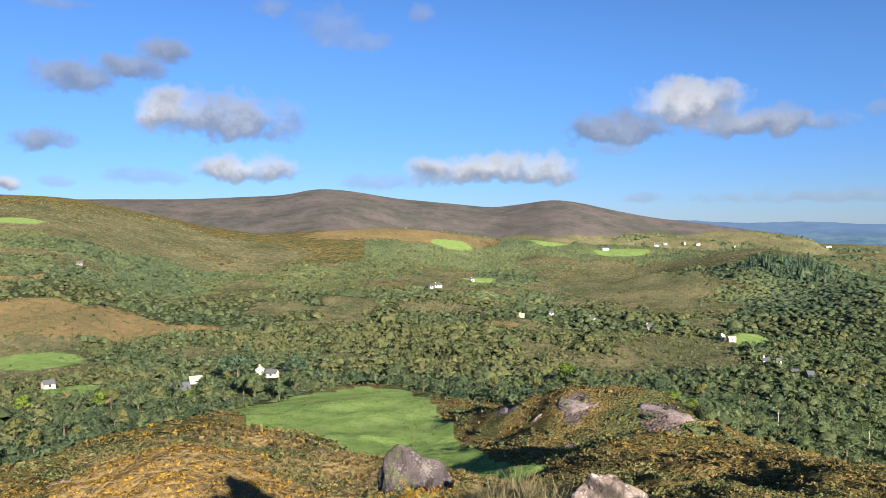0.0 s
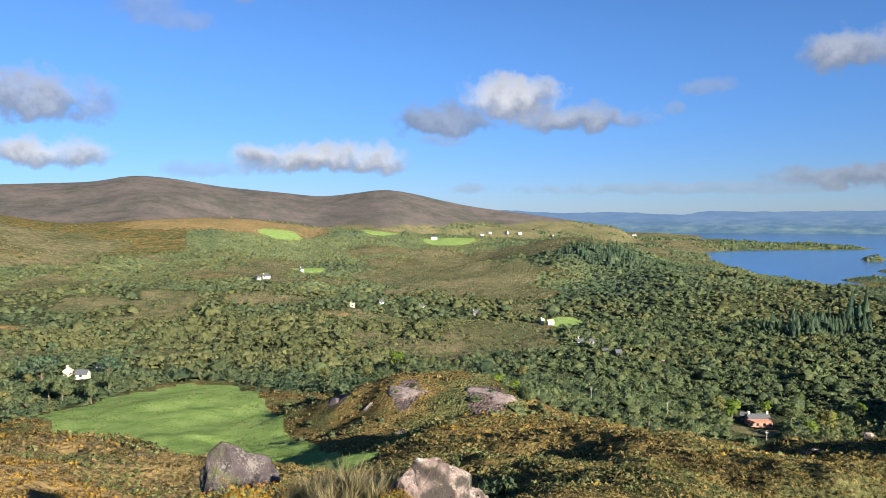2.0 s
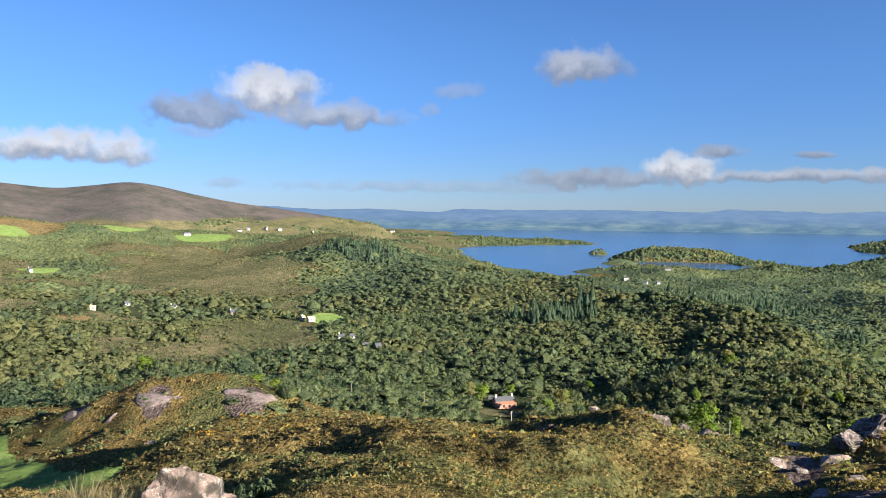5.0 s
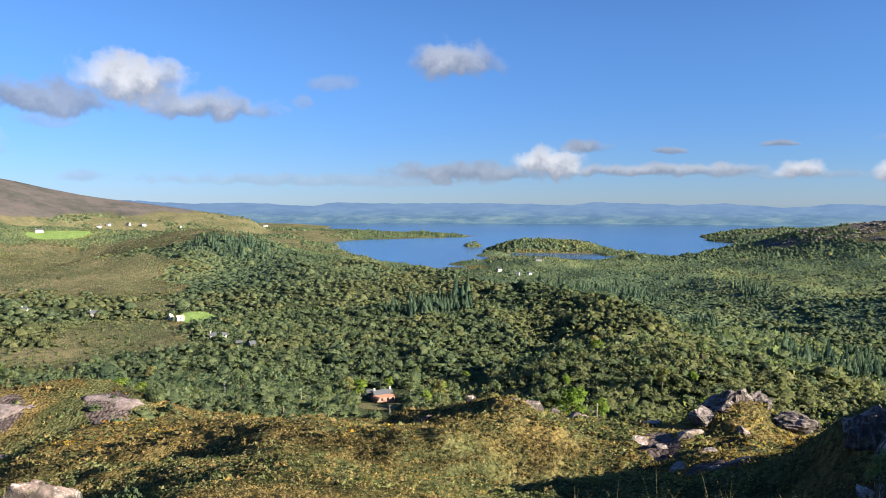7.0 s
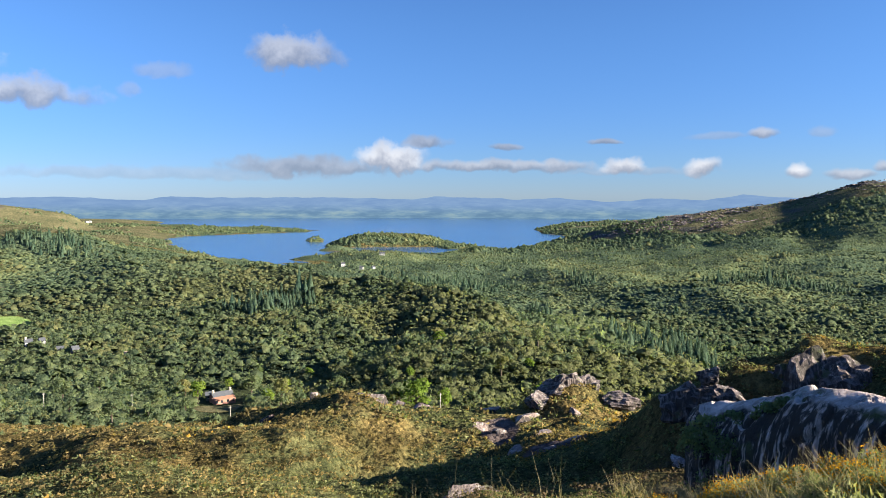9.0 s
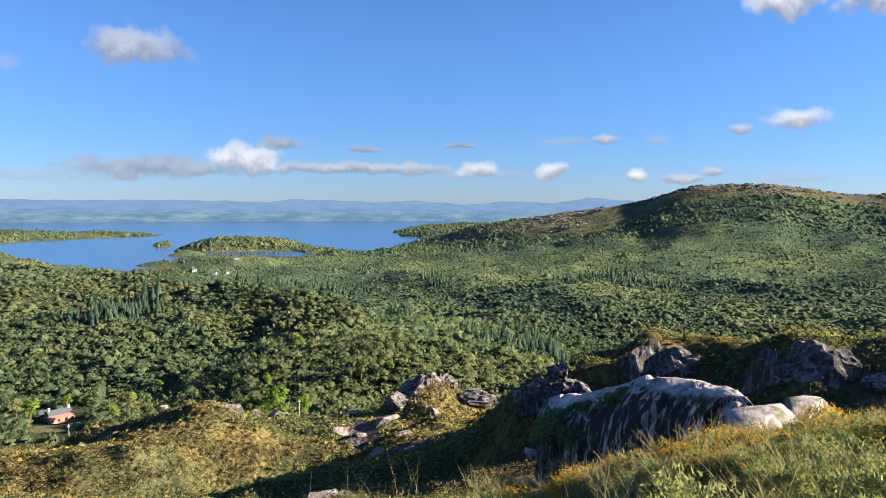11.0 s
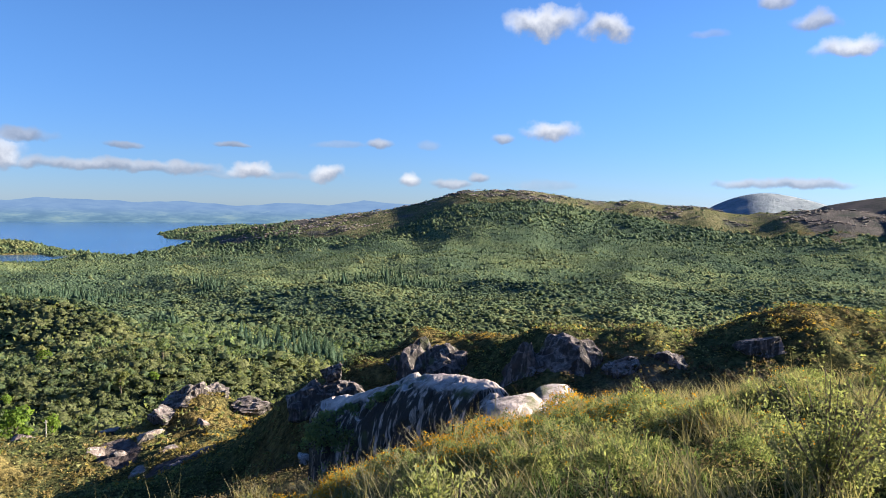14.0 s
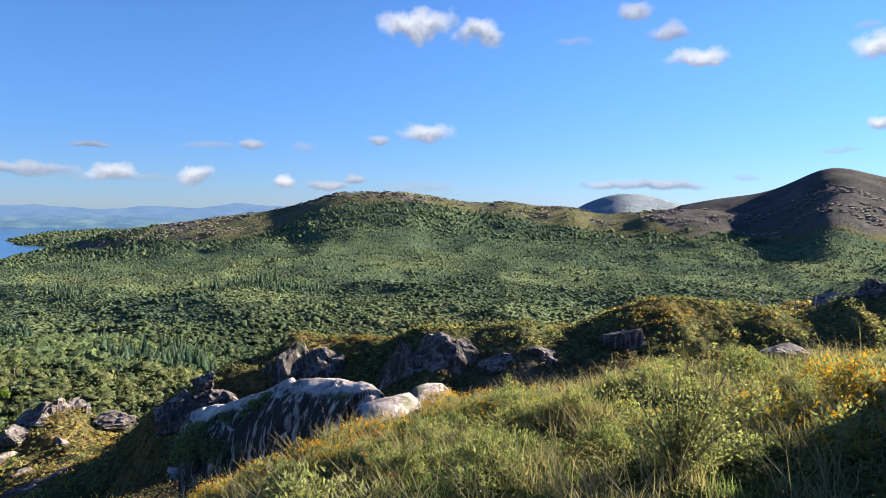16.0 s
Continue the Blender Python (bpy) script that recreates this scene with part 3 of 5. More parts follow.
SCREE = [(61.5, 62, 3.0, 9), (58.0, 82, 1.6, 5), (10.3, 168, 1.0, 5), (16.9, 163, 1.5, 7), (18.8, 140, 1.2, 5), (20.2, 146, 1.2, 4), (4.6, 182, 0.9, 4), (17.5, 132, 1.0, 4)]
MEADOW = [(-16.5, 240), (-11.5, 275), (-6.4, 292), (-2.9, 288), (-1.2, 225), (-0.6, 205), (3.6, 146), (7.4, 96), (4, 84), (-3.9, 84), (-8, 100), (-12, 130), (-14, 190)]


def inside_polygon(x, y, corners):
    hit = np.zeros(np.shape(x), bool)
    for (xa, ya), (xb, yb) in zip(corners, corners[1:] + corners[:1]):
        cross = ((ya > y) != (yb > y)) & (x < (xb - xa) * (y - ya) / (yb - ya + 1e-9) + xa)
        hit ^= cross
    return hit


def patches(a, r, patch_list):
    out = np.zeros(np.shape(a))
    for pa, pr, wa, wr in patch_list:
        out = np.maximum(out, 1.25 - ((a - pa) / wa) ** 2 * 0.75 - ((r - pr) / wr) ** 2 * 0.75)
    return np.clip(out, 0, 1)


def wood_tone(x, y):
    """From dark oak woods (-1) to pale birch and willow (1), in stands a hundred metres wide."""
    r, a = np.hypot(x, y), np.degrees(np.arctan2(x, y))
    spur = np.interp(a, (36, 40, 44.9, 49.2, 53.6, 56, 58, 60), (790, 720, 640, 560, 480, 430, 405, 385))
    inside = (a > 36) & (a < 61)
    # besides the stands, the spur's lit front and shaded back are painted in
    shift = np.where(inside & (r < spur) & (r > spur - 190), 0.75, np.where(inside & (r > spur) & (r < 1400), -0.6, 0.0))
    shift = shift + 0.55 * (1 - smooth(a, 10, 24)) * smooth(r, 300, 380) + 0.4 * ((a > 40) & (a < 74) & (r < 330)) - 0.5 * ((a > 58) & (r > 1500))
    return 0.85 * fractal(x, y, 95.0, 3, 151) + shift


def land_use(x, y, z):
    r = np.hypot(x, y)
    a = (np.degrees(np.arctan2(x, y)) + 96) % 360 - 96
    jag = fractal(x, y, 40.0, 3, 77)
    corners = [(q * math.sin(radians(p)), q * math.cos(radians(p))) for p, q in MEADOW]
    use = {"meadow": np.maximum(inside_polygon(x + jag * 2, y + jag * 2, corners) * 1.0, patches(a + jag * 0.15, r + jag * 6, FIELDS))}
    use["bracken"] = patches(a + jag * 0.8, r + jag * 14, BRACKEN)
    use["moor"] = np.maximum(patches(a + jag * 0.8, r + jag * 30, MOOR), patches(a + jag * 0.2, r + jag * 5, GLADE) * 1.2)
    valley = smooth(r, 330, 400) * (1 - smooth(a, 16, 26)) * (1 - smooth(r, 900, 1100))
    use["moor"] = np.maximum(use["moor"] * (0.55 + 0.45 * smooth(fractal(x, y, 55.0, 3, 93), -0.5, 0.2)), valley * smooth(fractal(x, y, 70.0, 3, 91), 0.2, 0.6))
    brow = np.tan(np.radians(np.interp(a, *np.array(RANGES[2][2]).T))) * RIDGE + 112
    crest = smooth((z - EYE + 112 + 14 * fractal(x, y, 120.0, 3, 95)) / np.maximum(brow, 8) - np.interp(a, (60, 75, 80, 94, 98), (0.22, 0.32, 0.68, 0.68, 0.5)), 0.0, 0.24) * smooth(a, 56, 62) * smooth(r, 1450, 1700)
    use["moor"] = np.maximum(use["moor"], np.maximum(crest * 0.85, 0.7 * smooth(r, 1450, 1700) * (a < 34)))
    use["hill"] = np.maximum(np.where(a < 3, smooth(r, 1450, 1620), np.where(a < 56, smooth(r, 1850, 2300), smooth(r, 2150, 2320))) * np.where(a < 3, smooth(z, 35, 60), np.where(a < 34, smooth(z + 10 * fractal(x, y, 160.0, 3, 99), 80, 104), np.where(a > 92, 1.0, smooth(z, 60, 90)))), crest * 0.38 * (1 + fractal(x, y, 50.0, 3, 98)))
    use["hill"] = np.maximum(use["hill"], smooth(a, 104, 108) * smooth(z - EYE + 16 * jag, -75, -15) * smooth(r, 1500, 1700))
    use["scree"] = smooth(a, 97, 101) * smooth(r, 2600, 2750)
    use["turf"] = 1 - smooth(r, 14, 26)
    # ground past 4.3 km takes the haze-blue colour
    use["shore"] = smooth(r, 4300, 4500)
    open_ground = np.maximum.reduce([use["meadow"], use["bracken"], use["moor"] * 0.93, use["hill"], use["shore"]])
    # the woods begin beyond the knolls
    start = np.interp(a, (-45, -20, -5, 6, 18, 26, 36, 48, 58, 70, 84, 100, 125), (150, 205, 300, 205, 205, 185, 215, 165, 170, 150, 150, 170, 190))
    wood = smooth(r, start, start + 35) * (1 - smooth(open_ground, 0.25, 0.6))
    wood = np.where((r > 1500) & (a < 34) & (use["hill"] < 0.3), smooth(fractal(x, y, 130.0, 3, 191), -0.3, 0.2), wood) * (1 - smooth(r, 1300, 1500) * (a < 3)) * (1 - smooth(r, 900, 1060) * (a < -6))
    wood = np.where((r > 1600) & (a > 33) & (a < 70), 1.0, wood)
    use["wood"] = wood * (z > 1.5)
    use["canopy"] = use["wood"] * smooth(r, 560, 820)
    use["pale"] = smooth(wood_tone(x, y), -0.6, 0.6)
    e = 0.8
    steep = np.hypot(height(x + e, y) - height(x - e, y), height(x, y + e) - height(x, y - e)) / (2 * e) if np.size(x) > 9 else np.zeros(np.shape(x))
    use["slab"] = smooth(steep + 0.3 * fractal(x, y, 5.0, 3, 181), 0.7, 1.2) * (r < 160) * (r > 45) * 0.5
    use["slab"] = np.maximum(use["slab"], patches(a + jag * 0.8, r + jag * 3, SCREE))
    use["slab"] = np.maximum(use["slab"], 0.4 * smooth(a, 64, 70) * smooth(r, 17, 21) * (1 - smooth(r, 32, 46)) * smooth(a, 190, 125))
    return use


def land():
    """One sheet of ground from the summit to the horizon, finer where it is looked over."""
    az = np.concatenate([np.arange(-45, 135, 0.45), np.arange(135, 315, 3.0)])
    rs = np.concatenate([[0.0], np.exp(np.linspace(math.log(0.6), math.log(2.4), 12)), np.exp(np.linspace(math.log(2.5), math.log(22), 90)), np.exp(np.linspace(math.log(22.4), math.log(185), 215)), np.exp(np.linspace(math.log(189), math.log(4880), 160))])
    A, R = np.meshgrid(np.radians(az), rs)
    X, Y = R * np.sin(A), R * np.cos(A)
    Z = height(X, Y)
    n, k = len(rs), len(az)
    i = np.arange(n - 1)[:, None] * k
    j = np.arange(k)[None, :]
    j2 = (j + 1) % k
    faces = np.stack([i + j, i + j2, i + k + j2, i + k + j], -1).reshape(-1, 4)
    me = mesh_of("ground", np.stack([X, Y, Z], -1).reshape(-1, 3), faces[:, ::-1], True)
    for key, v in land_use(X.ravel(), Y.ravel(), Z.ravel()).items():
        give(me, key, v)
    return thing("ground", me, GROUND, "hilly heath, fields and moorland falling to a wooded valley", "ground", kind="structure")


land()
bm = bmesh.new()
bmesh.ops.create_circle(bm, cap_ends=True, segments=96, radius=4890)
me = bpy.data.meshes.new("water")
bm.to_mesh(me)
bm.free()
thing("water", me, WATER, "calm blue sea bay reaching to the far shore", "sea", kind="structure")


def far_shore():
    """The hazy land beyond the bay: two lines of hills more than four kilometres off."""
    m = bpy.data.materials.new("distance")
    m.use_nodes = True
    g = Graph(m.node_tree)
    m.node_tree.nodes.clear()
    at = g.node("Mapping")
    at.inputs["Scale"].default_value = (1, 1, 5.0)
    g.put(at.inputs[0], place(g))
    fields = g.noise(at.outputs[0], 0.007, 5.0, 0.65)
    z = g.node("SeparateXYZ")
    g.put(z.inputs[0], place(g))
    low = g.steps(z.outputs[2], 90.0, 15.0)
    # blue haze is painted into both colours, which glow by themselves
    hazed_land = g.ramp(fields, (0.40, (0.036, 0.064, 0.092)), (0.52, (0.050, 0.082, 0.106)), (0.66, (0.078, 0.108, 0.112)))
    hazed_hill = g.ramp(fields, (0.36, (0.050, 0.080, 0.128)), (0.64, (0.062, 0.094, 0.138)))
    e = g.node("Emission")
    g.put(e.inputs[0], g.mix(low, hazed_hill, hazed_land))
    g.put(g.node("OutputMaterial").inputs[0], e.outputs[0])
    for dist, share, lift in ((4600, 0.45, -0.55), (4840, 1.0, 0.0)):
        ca, ce = np.array(SHORE).T
        a = np.arange(10, 121, 0.2)
        el = np.interp(a, ca, ce) + lift + 0.05 * fractal(a, a * 0, 1.1, 4, 61) + (0.25 * fractal(a, a * 0, 7.0, 3, 63) if lift else 0)
        top = EYE + np.tan(np.radians(el)) * dist
        x, y = np.sin(np.radians(a)), np.cos(np.radians(a))
        rows = [np.stack([x * d, y * d, z0], -1) for d, z0 in ((dist - 120, top * 0 - 3), (dist - 60, top * 0.55), (dist, top), (dist + 30, top * 0 - 3))]
        n = len(a)
        i = np.arange(n - 1)
        faces = np.concatenate([np.stack([k * n + i, k * n + i + 1, (k + 1) * n + i + 1, (k + 1) * n + i], -1) for k in range(3)])
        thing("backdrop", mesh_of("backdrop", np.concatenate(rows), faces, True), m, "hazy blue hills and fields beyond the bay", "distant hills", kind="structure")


far_shore()


# plants as clouds of small leaf clumps ---------------------------------------
def clumps(rng, centres, radii, count, size, flat=0.5):
    """Loose triangles over ellipsoids, turned outwards: (count * 3, 3) vertices."""
    pick = rng.integers(0, len(centres), count)
    d = rng.normal(size=(count, 3))
    d /= np.linalg.norm(d, axis=1)[:, None]
    d[:, 2] = np.abs(d[:, 2]) * 1.1 - 0.35
    d /= np.linalg.norm(d, axis=1)[:, None]
    p = np.array(centres)[pick] + d * np.array(radii)[pick] * rng.uniform(0.78, 1.08, (count, 1))
    nrm = d + rng.normal(size=(count, 3)) * flat
    nrm /= np.linalg.norm(nrm, axis=1)[:, None]
    side = np.cross(nrm, rng.normal(size=(count, 3)))
    side /= np.linalg.norm(side, axis=1)[:, None] + 1e-6
    other = np.cross(nrm, side)
    s = size * rng.uniform(0.7, 1.35, (count, 1))
    tri = np.stack([p + side * s, p - side * s * 0.5 + other * s * 0.8, p - side * s * 0.5 - other * s * 0.8], 1)
    out = d * 0.75 + nrm * 0.45
    return np.concatenate([tri.reshape(-1, 3), np.repeat(out, 3, 0)], 1)


def broadleaf_shape(rng, count, size):
    """A crown of unit radius: several lobes, uneven outline, standing on z = 0."""
    lobes = [(0, 0, 1.0)] + [(math.cos(t) * 0.55, math.sin(t) * 0.55, rng.uniform(0.55, 1.2)) for t in rng.uniform(0, 6.28, 5)]
    radii = [(0.72, 0.72, 0.75)] + [(rng.uniform(0.38, 0.55),) * 2 + (rng.uniform(0.36, 0.5),) for _ in range(5)]
    return clumps(rng, lobes, radii, count, size)


def dome_shape(rng, sides=6, rings=3, rough=0.2):
    """A rounded crown of unit radius, for the inside of a tree or one far off: vertices with normals, and faces."""
    rows = []
    for z, w in (((0.35, 0.95),) if rings == 1 else ((0.0, 0.72), (0.5, 1.0), (1.02, 0.72))[3 - rings:]):
        t = (np.arange(sides) + rng.uniform(-0.25, 0.25, sides)) / sides * 6.283 + rng.uniform(0, 6)
        q = w * rng.uniform(1 - rough, 1 + rough, sides)
        rows.append(np.stack([np.cos(t) * q, np.sin(t) * q, z + rng.uniform(-0.8, 0.8, sides) * rough], -1))
    top = np.array([[rng.uniform(-0.2, 0.2), rng.uniform(-0.2, 0.2), 1.36]])
    v = np.concatenate(rows + [top])
    tri = []
    for k in range(rings - 1):
        for i in range(sides):
            j = (i + 1) % sides
            a, b, c, d = k * sides + i, k * sides + j, (k + 1) * sides + i, (k + 1) * sides + j
            tri += [(a, b, d), (a, d, c)]
    last = (rings - 1) * sides
    tri += [(last + i, last + (i + 1) % sides, rings * sides) for i in range(sides)]
    out = v - np.array([0, 0, 0.3])
    out = out / np.linalg.norm(out, axis=1)[:, None] + rng.normal(size=v.shape) * 0.16 + np.array([0, 0, 0.35])
    return np.concatenate([v, out], 1), np.array(tri)


def loose(corners):
    """A shape of separate leaf triangles."""
    return corners, np.arange(len(corners)).reshape(-1, 3)


def joined(*shapes):
    start = np.cumsum([0] + [len(v) for v, _ in shapes])
    return np.concatenate([v for v, _ in shapes]), np.concatenate([f + b for (_, f), b in zip(shapes, start)])


def sized(shape, wide, tall):
    return shape[0] * (wide, wide, tall, 1, 1, 1), shape[1]


def conifer_shape(rng, count, size):
    lobes, radii = [], []
    for k in range(9):
        lobes += [(0, 0, 0.15 + 0.3 * k)] * (9 - k)
        radii += [(0.70 * (1 - k / 9.4), 0.70 * (1 - k / 9.4), 0.28)] * (9 - k)
    return clumps(rng, lobes, radii, count, size, 0.4)


def cone_shape(rng, sides):
    """The body of a conifer: a steep uneven cone."""
    v, f = dome_shape(rng, sides, 2, 0.14)
    v[:sides, :3] *= (0.78, 0.78, 0.5)
    v[sides:2 * sides, :3] *= (0.55, 0.55, 1.25)
    v[-1, 2] = 2.75
    return v, f


def round_off(me, ways):
    """Normals that follow the crown's round form, as in a soft mass of leaves."""
    ways = ways / np.linalg.norm(ways, axis=1)[:, None]
    me.normals_split_custom_set_from_vertices(ways.tolist())


def scatter(name, shapes, points, scales, rng, material_of, label, category):
    """Many copies of a few plant shapes joined into one mesh."""
    out, ways, tris, base = [], [], [], 0
    pick = rng.integers(0, len(shapes), len(points))
    turn = rng.uniform(0, 6.283, len(points))
    for k, (corners, faces) in enumerate(shapes):
        sel = pick == k
        c, s = np.cos(turn[sel])[:, None], np.sin(turn[sel])[:, None]
        x, y, z, nx, ny, nz = corners.T[:, None, :]
        sc = scales[sel]
        pts = np.stack([(x * c - y * s) * sc[:, 0:1], (x * s + y * c) * sc[:, 0:1], z * sc[:, 1:2]], -1) + points[sel][:, None, :]
        out.append(pts.reshape(-1, 3))
        way = np.stack([nx * c - ny * s, nx * s + ny * c, nz + 0 * c], -1)
        ways.append(way.reshape(-1, 3))
        n = len(pts)
        tris.append((faces[None] + (base + np.arange(n) * len(corners))[:, None, None]).reshape(-1, 3))
        base += n * len(corners)
    me = mesh_of(name, np.concatenate(out), np.concatenate(tris), True)
    round_off(me, np.concatenate(ways))
    return thing(name, me, material_of, label, category, kind="stuff")


def polar_points(rng, count, a0, a1, r0, r1):
    a = np.radians(rng.uniform(a0, a1, count))
    r = np.sqrt(rng.uniform(r0 * r0, r1 * r1, count))
    return r * np.sin(a), r * np.cos(a)


# houses: azimuth, distance, length, depth, wall height, turn, walls, roof, chimneys
HOUSES = [
    (36.1, 290, 9.0, 5.6, 2.7, 22, "terracotta", "slate", 2), (35.2, 296, 3.0, 2.6, 2.3, 0, "board", "slate", 0),
    (2.2, 850, 7.5, 5.5, 4.2, 20, "white", "slate", 1), (-0.4, 742, 13, 6, 2.8, -10, "white", "slate", 1), (-1.0, 735, 7, 5, 2.8, 30, "white", "slate", 0),
    (21.2, 522, 9, 5, 2.6, 25, "white", "tan", 0), (20.6, 526, 4, 4.5, 3.2, 25, "white", "tan", 1),
    (23.5, 430, 6.5, 5, 2.6, 5, "white", "slate", 1), (24.3, 432, 5, 4, 2.8, 15, "white", "slate", 0), (26.3, 402, 6, 5, 3.2, 20, "board", "slate", 0), (25.4, 408, 6, 4, 2.6, 0, "board", "slate", 0),
    (12.3, 1262, 20, 8, 5.0, 10, "white", "slate", 1), (-14.0, 326, 2.4, 3.6, 3.8, 80, "cream", "cream", 1), (-13.1, 324, 5.5, 4, 2.2, -25, "cream", "slate", 0), (-12.1, 345, 1.8, 2.6, 3.8, 10, "cream", "cream", 1),
    # -19.7 and -18.6 are farm sheds, built as houses
    (-19.7, 308, 8, 6, 2.0, 12, "board", "slate", 0), (-18.6, 330, 6, 4, 2.0, 10, "cream", "tan", 0), (-28.2, 338, 5, 4, 2.4, 20, "cream", "slate", 0),
    (6.0, 582, 7, 5, 2.4, 0, "cream", "tan", 1), (8.2, 606, 7, 5, 3.0, 15, "white", "slate", 0), (11.3, 596, 8, 5, 3.0, -15, "white", "slate", 1), (15.5, 566, 9, 6, 3.6, 10, "board", "slate", 1),
    # 29.7 is a caravan, built as a house
    (29.7, 401, 6, 2.4, 2.0, 0, "white", "tan", 0), (45.2, 1160, 12, 7, 5, 10, "white", "slate", 1), (46.6, 1130, 10, 7, 5, -10, "white", "slate", 1), (47.5, 1150, 9, 7, 5, 30, "white", "slate", 0), (48.2, 1445, 20, 9, 6, 0, "white", "slate", 1),
    (-26.1, 765, 10, 6, 3, 0, "board", "slate", 0),
]
VILLAGE = [(15.6, 2210), (16.6, 2310), (17.2, 2190), (17.9, 2340), (18.3, 2230), (18.9, 2360), (19.9, 2290), (21.4, 2400), (21.7, 2330), (24.6, 2900), (27.3, 3380), (27.5, 3385)]
CLEARINGS = [(36.1, 275, 1.9, 42), (22.4, 524, 1.6, 30)] + [(a, r - 5, math.degrees(0.5 * w / r), 9) for a, r, w, *_ in HOUSES if r < 400 or a > 40]
HOUSES = [(a, r, long * (0.52 if r > 400 else 0.85), deep * (0.7 if r > 400 else 0.9), tall * (0.75 if r > 400 else 0.95), *rest) for a, r, long, deep, tall, *rest in HOUSES]


def plant_woods():
    rng = np.random.default_rng(5)
    bands = ((150, 330, 17000, 20, 0.165, 1.85, -36), (330, 560, 28000, 5, 0.25, 2.05, -36), (560, 1000, 48000, 0, 0.3, 2.2, -36), (1000, 1650, 44000, 0, 0.5, 2.9, -36), (1650, 2150, 15000, 0, 0.5, 4.0, 54), (1650, 2250, 15000, 0, 0.5, 3.6, 30), (2250, 3200, 20000, 0, 0.5, 4.6, 8))
    for r0, r1, count, tris, size, radius, a0 in bands:
        x, y = polar_points(rng, count, a0, {30: 56, 8: 70}.get(a0, 126), r0, r1)
        z = height(x, y)
        use = land_use(x, y, z)
        r, a = np.hypot(x, y), np.degrees(np.arctan2(x, y))
        density = use["wood"]
        shrubs = np.where((r > 1050) & (a > 56), 0.30, np.where(use["moor"] > 0.3, np.where((r > 330) & (r < 950), 0.75, 0.5), np.where(use["bracken"] > 0.3, 0.3, 0.15))) * (1 - use["meadow"]) * (z > 2) * (r < np.where(a > 56, 2120, 1250))
        keep = rng.uniform(size=count) < np.maximum(density, shrubs)
        keep &= ~((a > 41.5) & (a < 46.5) & (r > 1740) & (r < 1900))
        keep &= ~(((use["hill"] > 0.4) & (r > 1600)) | (use["shore"] > 0.1))
        for ca, cr, wa, wr in CLEARINGS:
            keep &= ~((np.abs(a - ca) < wa) & (np.abs(r - cr) < wr))
        fir = fractal(x, y, 120.0, 3, 131) + 0.9 * np.exp(-((a - 37) / 5) ** 2 - ((r - 560) / 110) ** 2) + 0.5 * np.exp(-((a - 66) / 9) ** 2 - ((r - 1000) / 150) ** 2) - 0.9 * (a < 22)
        rim = np.interp(a, (42.8, 46, 50.2, 53.6, 56.5, 58.5, 62, 70, 78), (660, 600, 540, 480, 430, 400, 370, 300, 260))
        front = (a > 36) & (a < 66) & (r < rim) & (r > 260)
        fir = fir + np.where((a > 43) & (a < 82) & (r > rim + 25) & (r < 900), -0.1, 0) - 0.6 * (front & (a > 43))
        is_fir = keep & (density > 0.6) & (r < 1050) & (fir > 0.66) & (rng.uniform(size=count) < 0.55)
        is_leaf = keep & ~is_fir
        small = np.where(density[:, None] < 0.4, np.where((r[:, None] < 1000) | (a[:, None] < 0), 0.42, 0.5), 1.0)
        wide = radius * np.exp(rng.normal(size=(count, 1)) * 0.36) * small
        pts = np.stack([x, y, z - (0.45 + 0.35 * smooth(r, 500, 800) * (1 - smooth(r, 1550, 1700))) * wide[:, 0]], -1)
        leaf_scale = np.concatenate([wide, wide * rng.uniform(0.75, 1.2, (count, 1))], 1)
        fir_scale = np.concatenate([wide * 0.95, wide * rng.uniform(1.0, 1.5, (count, 1))], 1)
        crown = lambda: joined(sized(dome_shape(rng, 5 if r0 < 300 or r0 >= 1000 else 4, 2 if r0 < 1000 else 1, 0.28), *((0.86, 0.9) if r0 < 560 else (1.0, 1.0))), *([loose(broadleaf_shape(rng, tris, size))] if tris else []))
        cone = lambda: joined(cone_shape(rng, 5 if r0 < 560 else 4), loose(conifer_shape(rng, max(tris, 3), size * 0.7)))
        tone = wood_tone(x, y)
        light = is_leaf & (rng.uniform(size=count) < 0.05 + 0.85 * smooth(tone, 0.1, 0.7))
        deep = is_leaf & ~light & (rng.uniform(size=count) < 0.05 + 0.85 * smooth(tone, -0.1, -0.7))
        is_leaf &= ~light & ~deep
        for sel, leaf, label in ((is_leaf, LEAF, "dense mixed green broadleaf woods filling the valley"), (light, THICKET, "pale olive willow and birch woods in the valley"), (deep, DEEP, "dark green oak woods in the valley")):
            if not sel.any():
                continue
            scatter("broadleaf_woods", [crown() for _ in range(9)], pts[sel], leaf_scale[sel], rng, leaf, label, "woods")
        scatter("conifer_woods", [cone() for _ in range(5)], pts[is_fir], fir_scale[is_fir], rng, NEEDLE, "dark green conifer plantation among the broadleaf woods", "woods")


plant_woods()


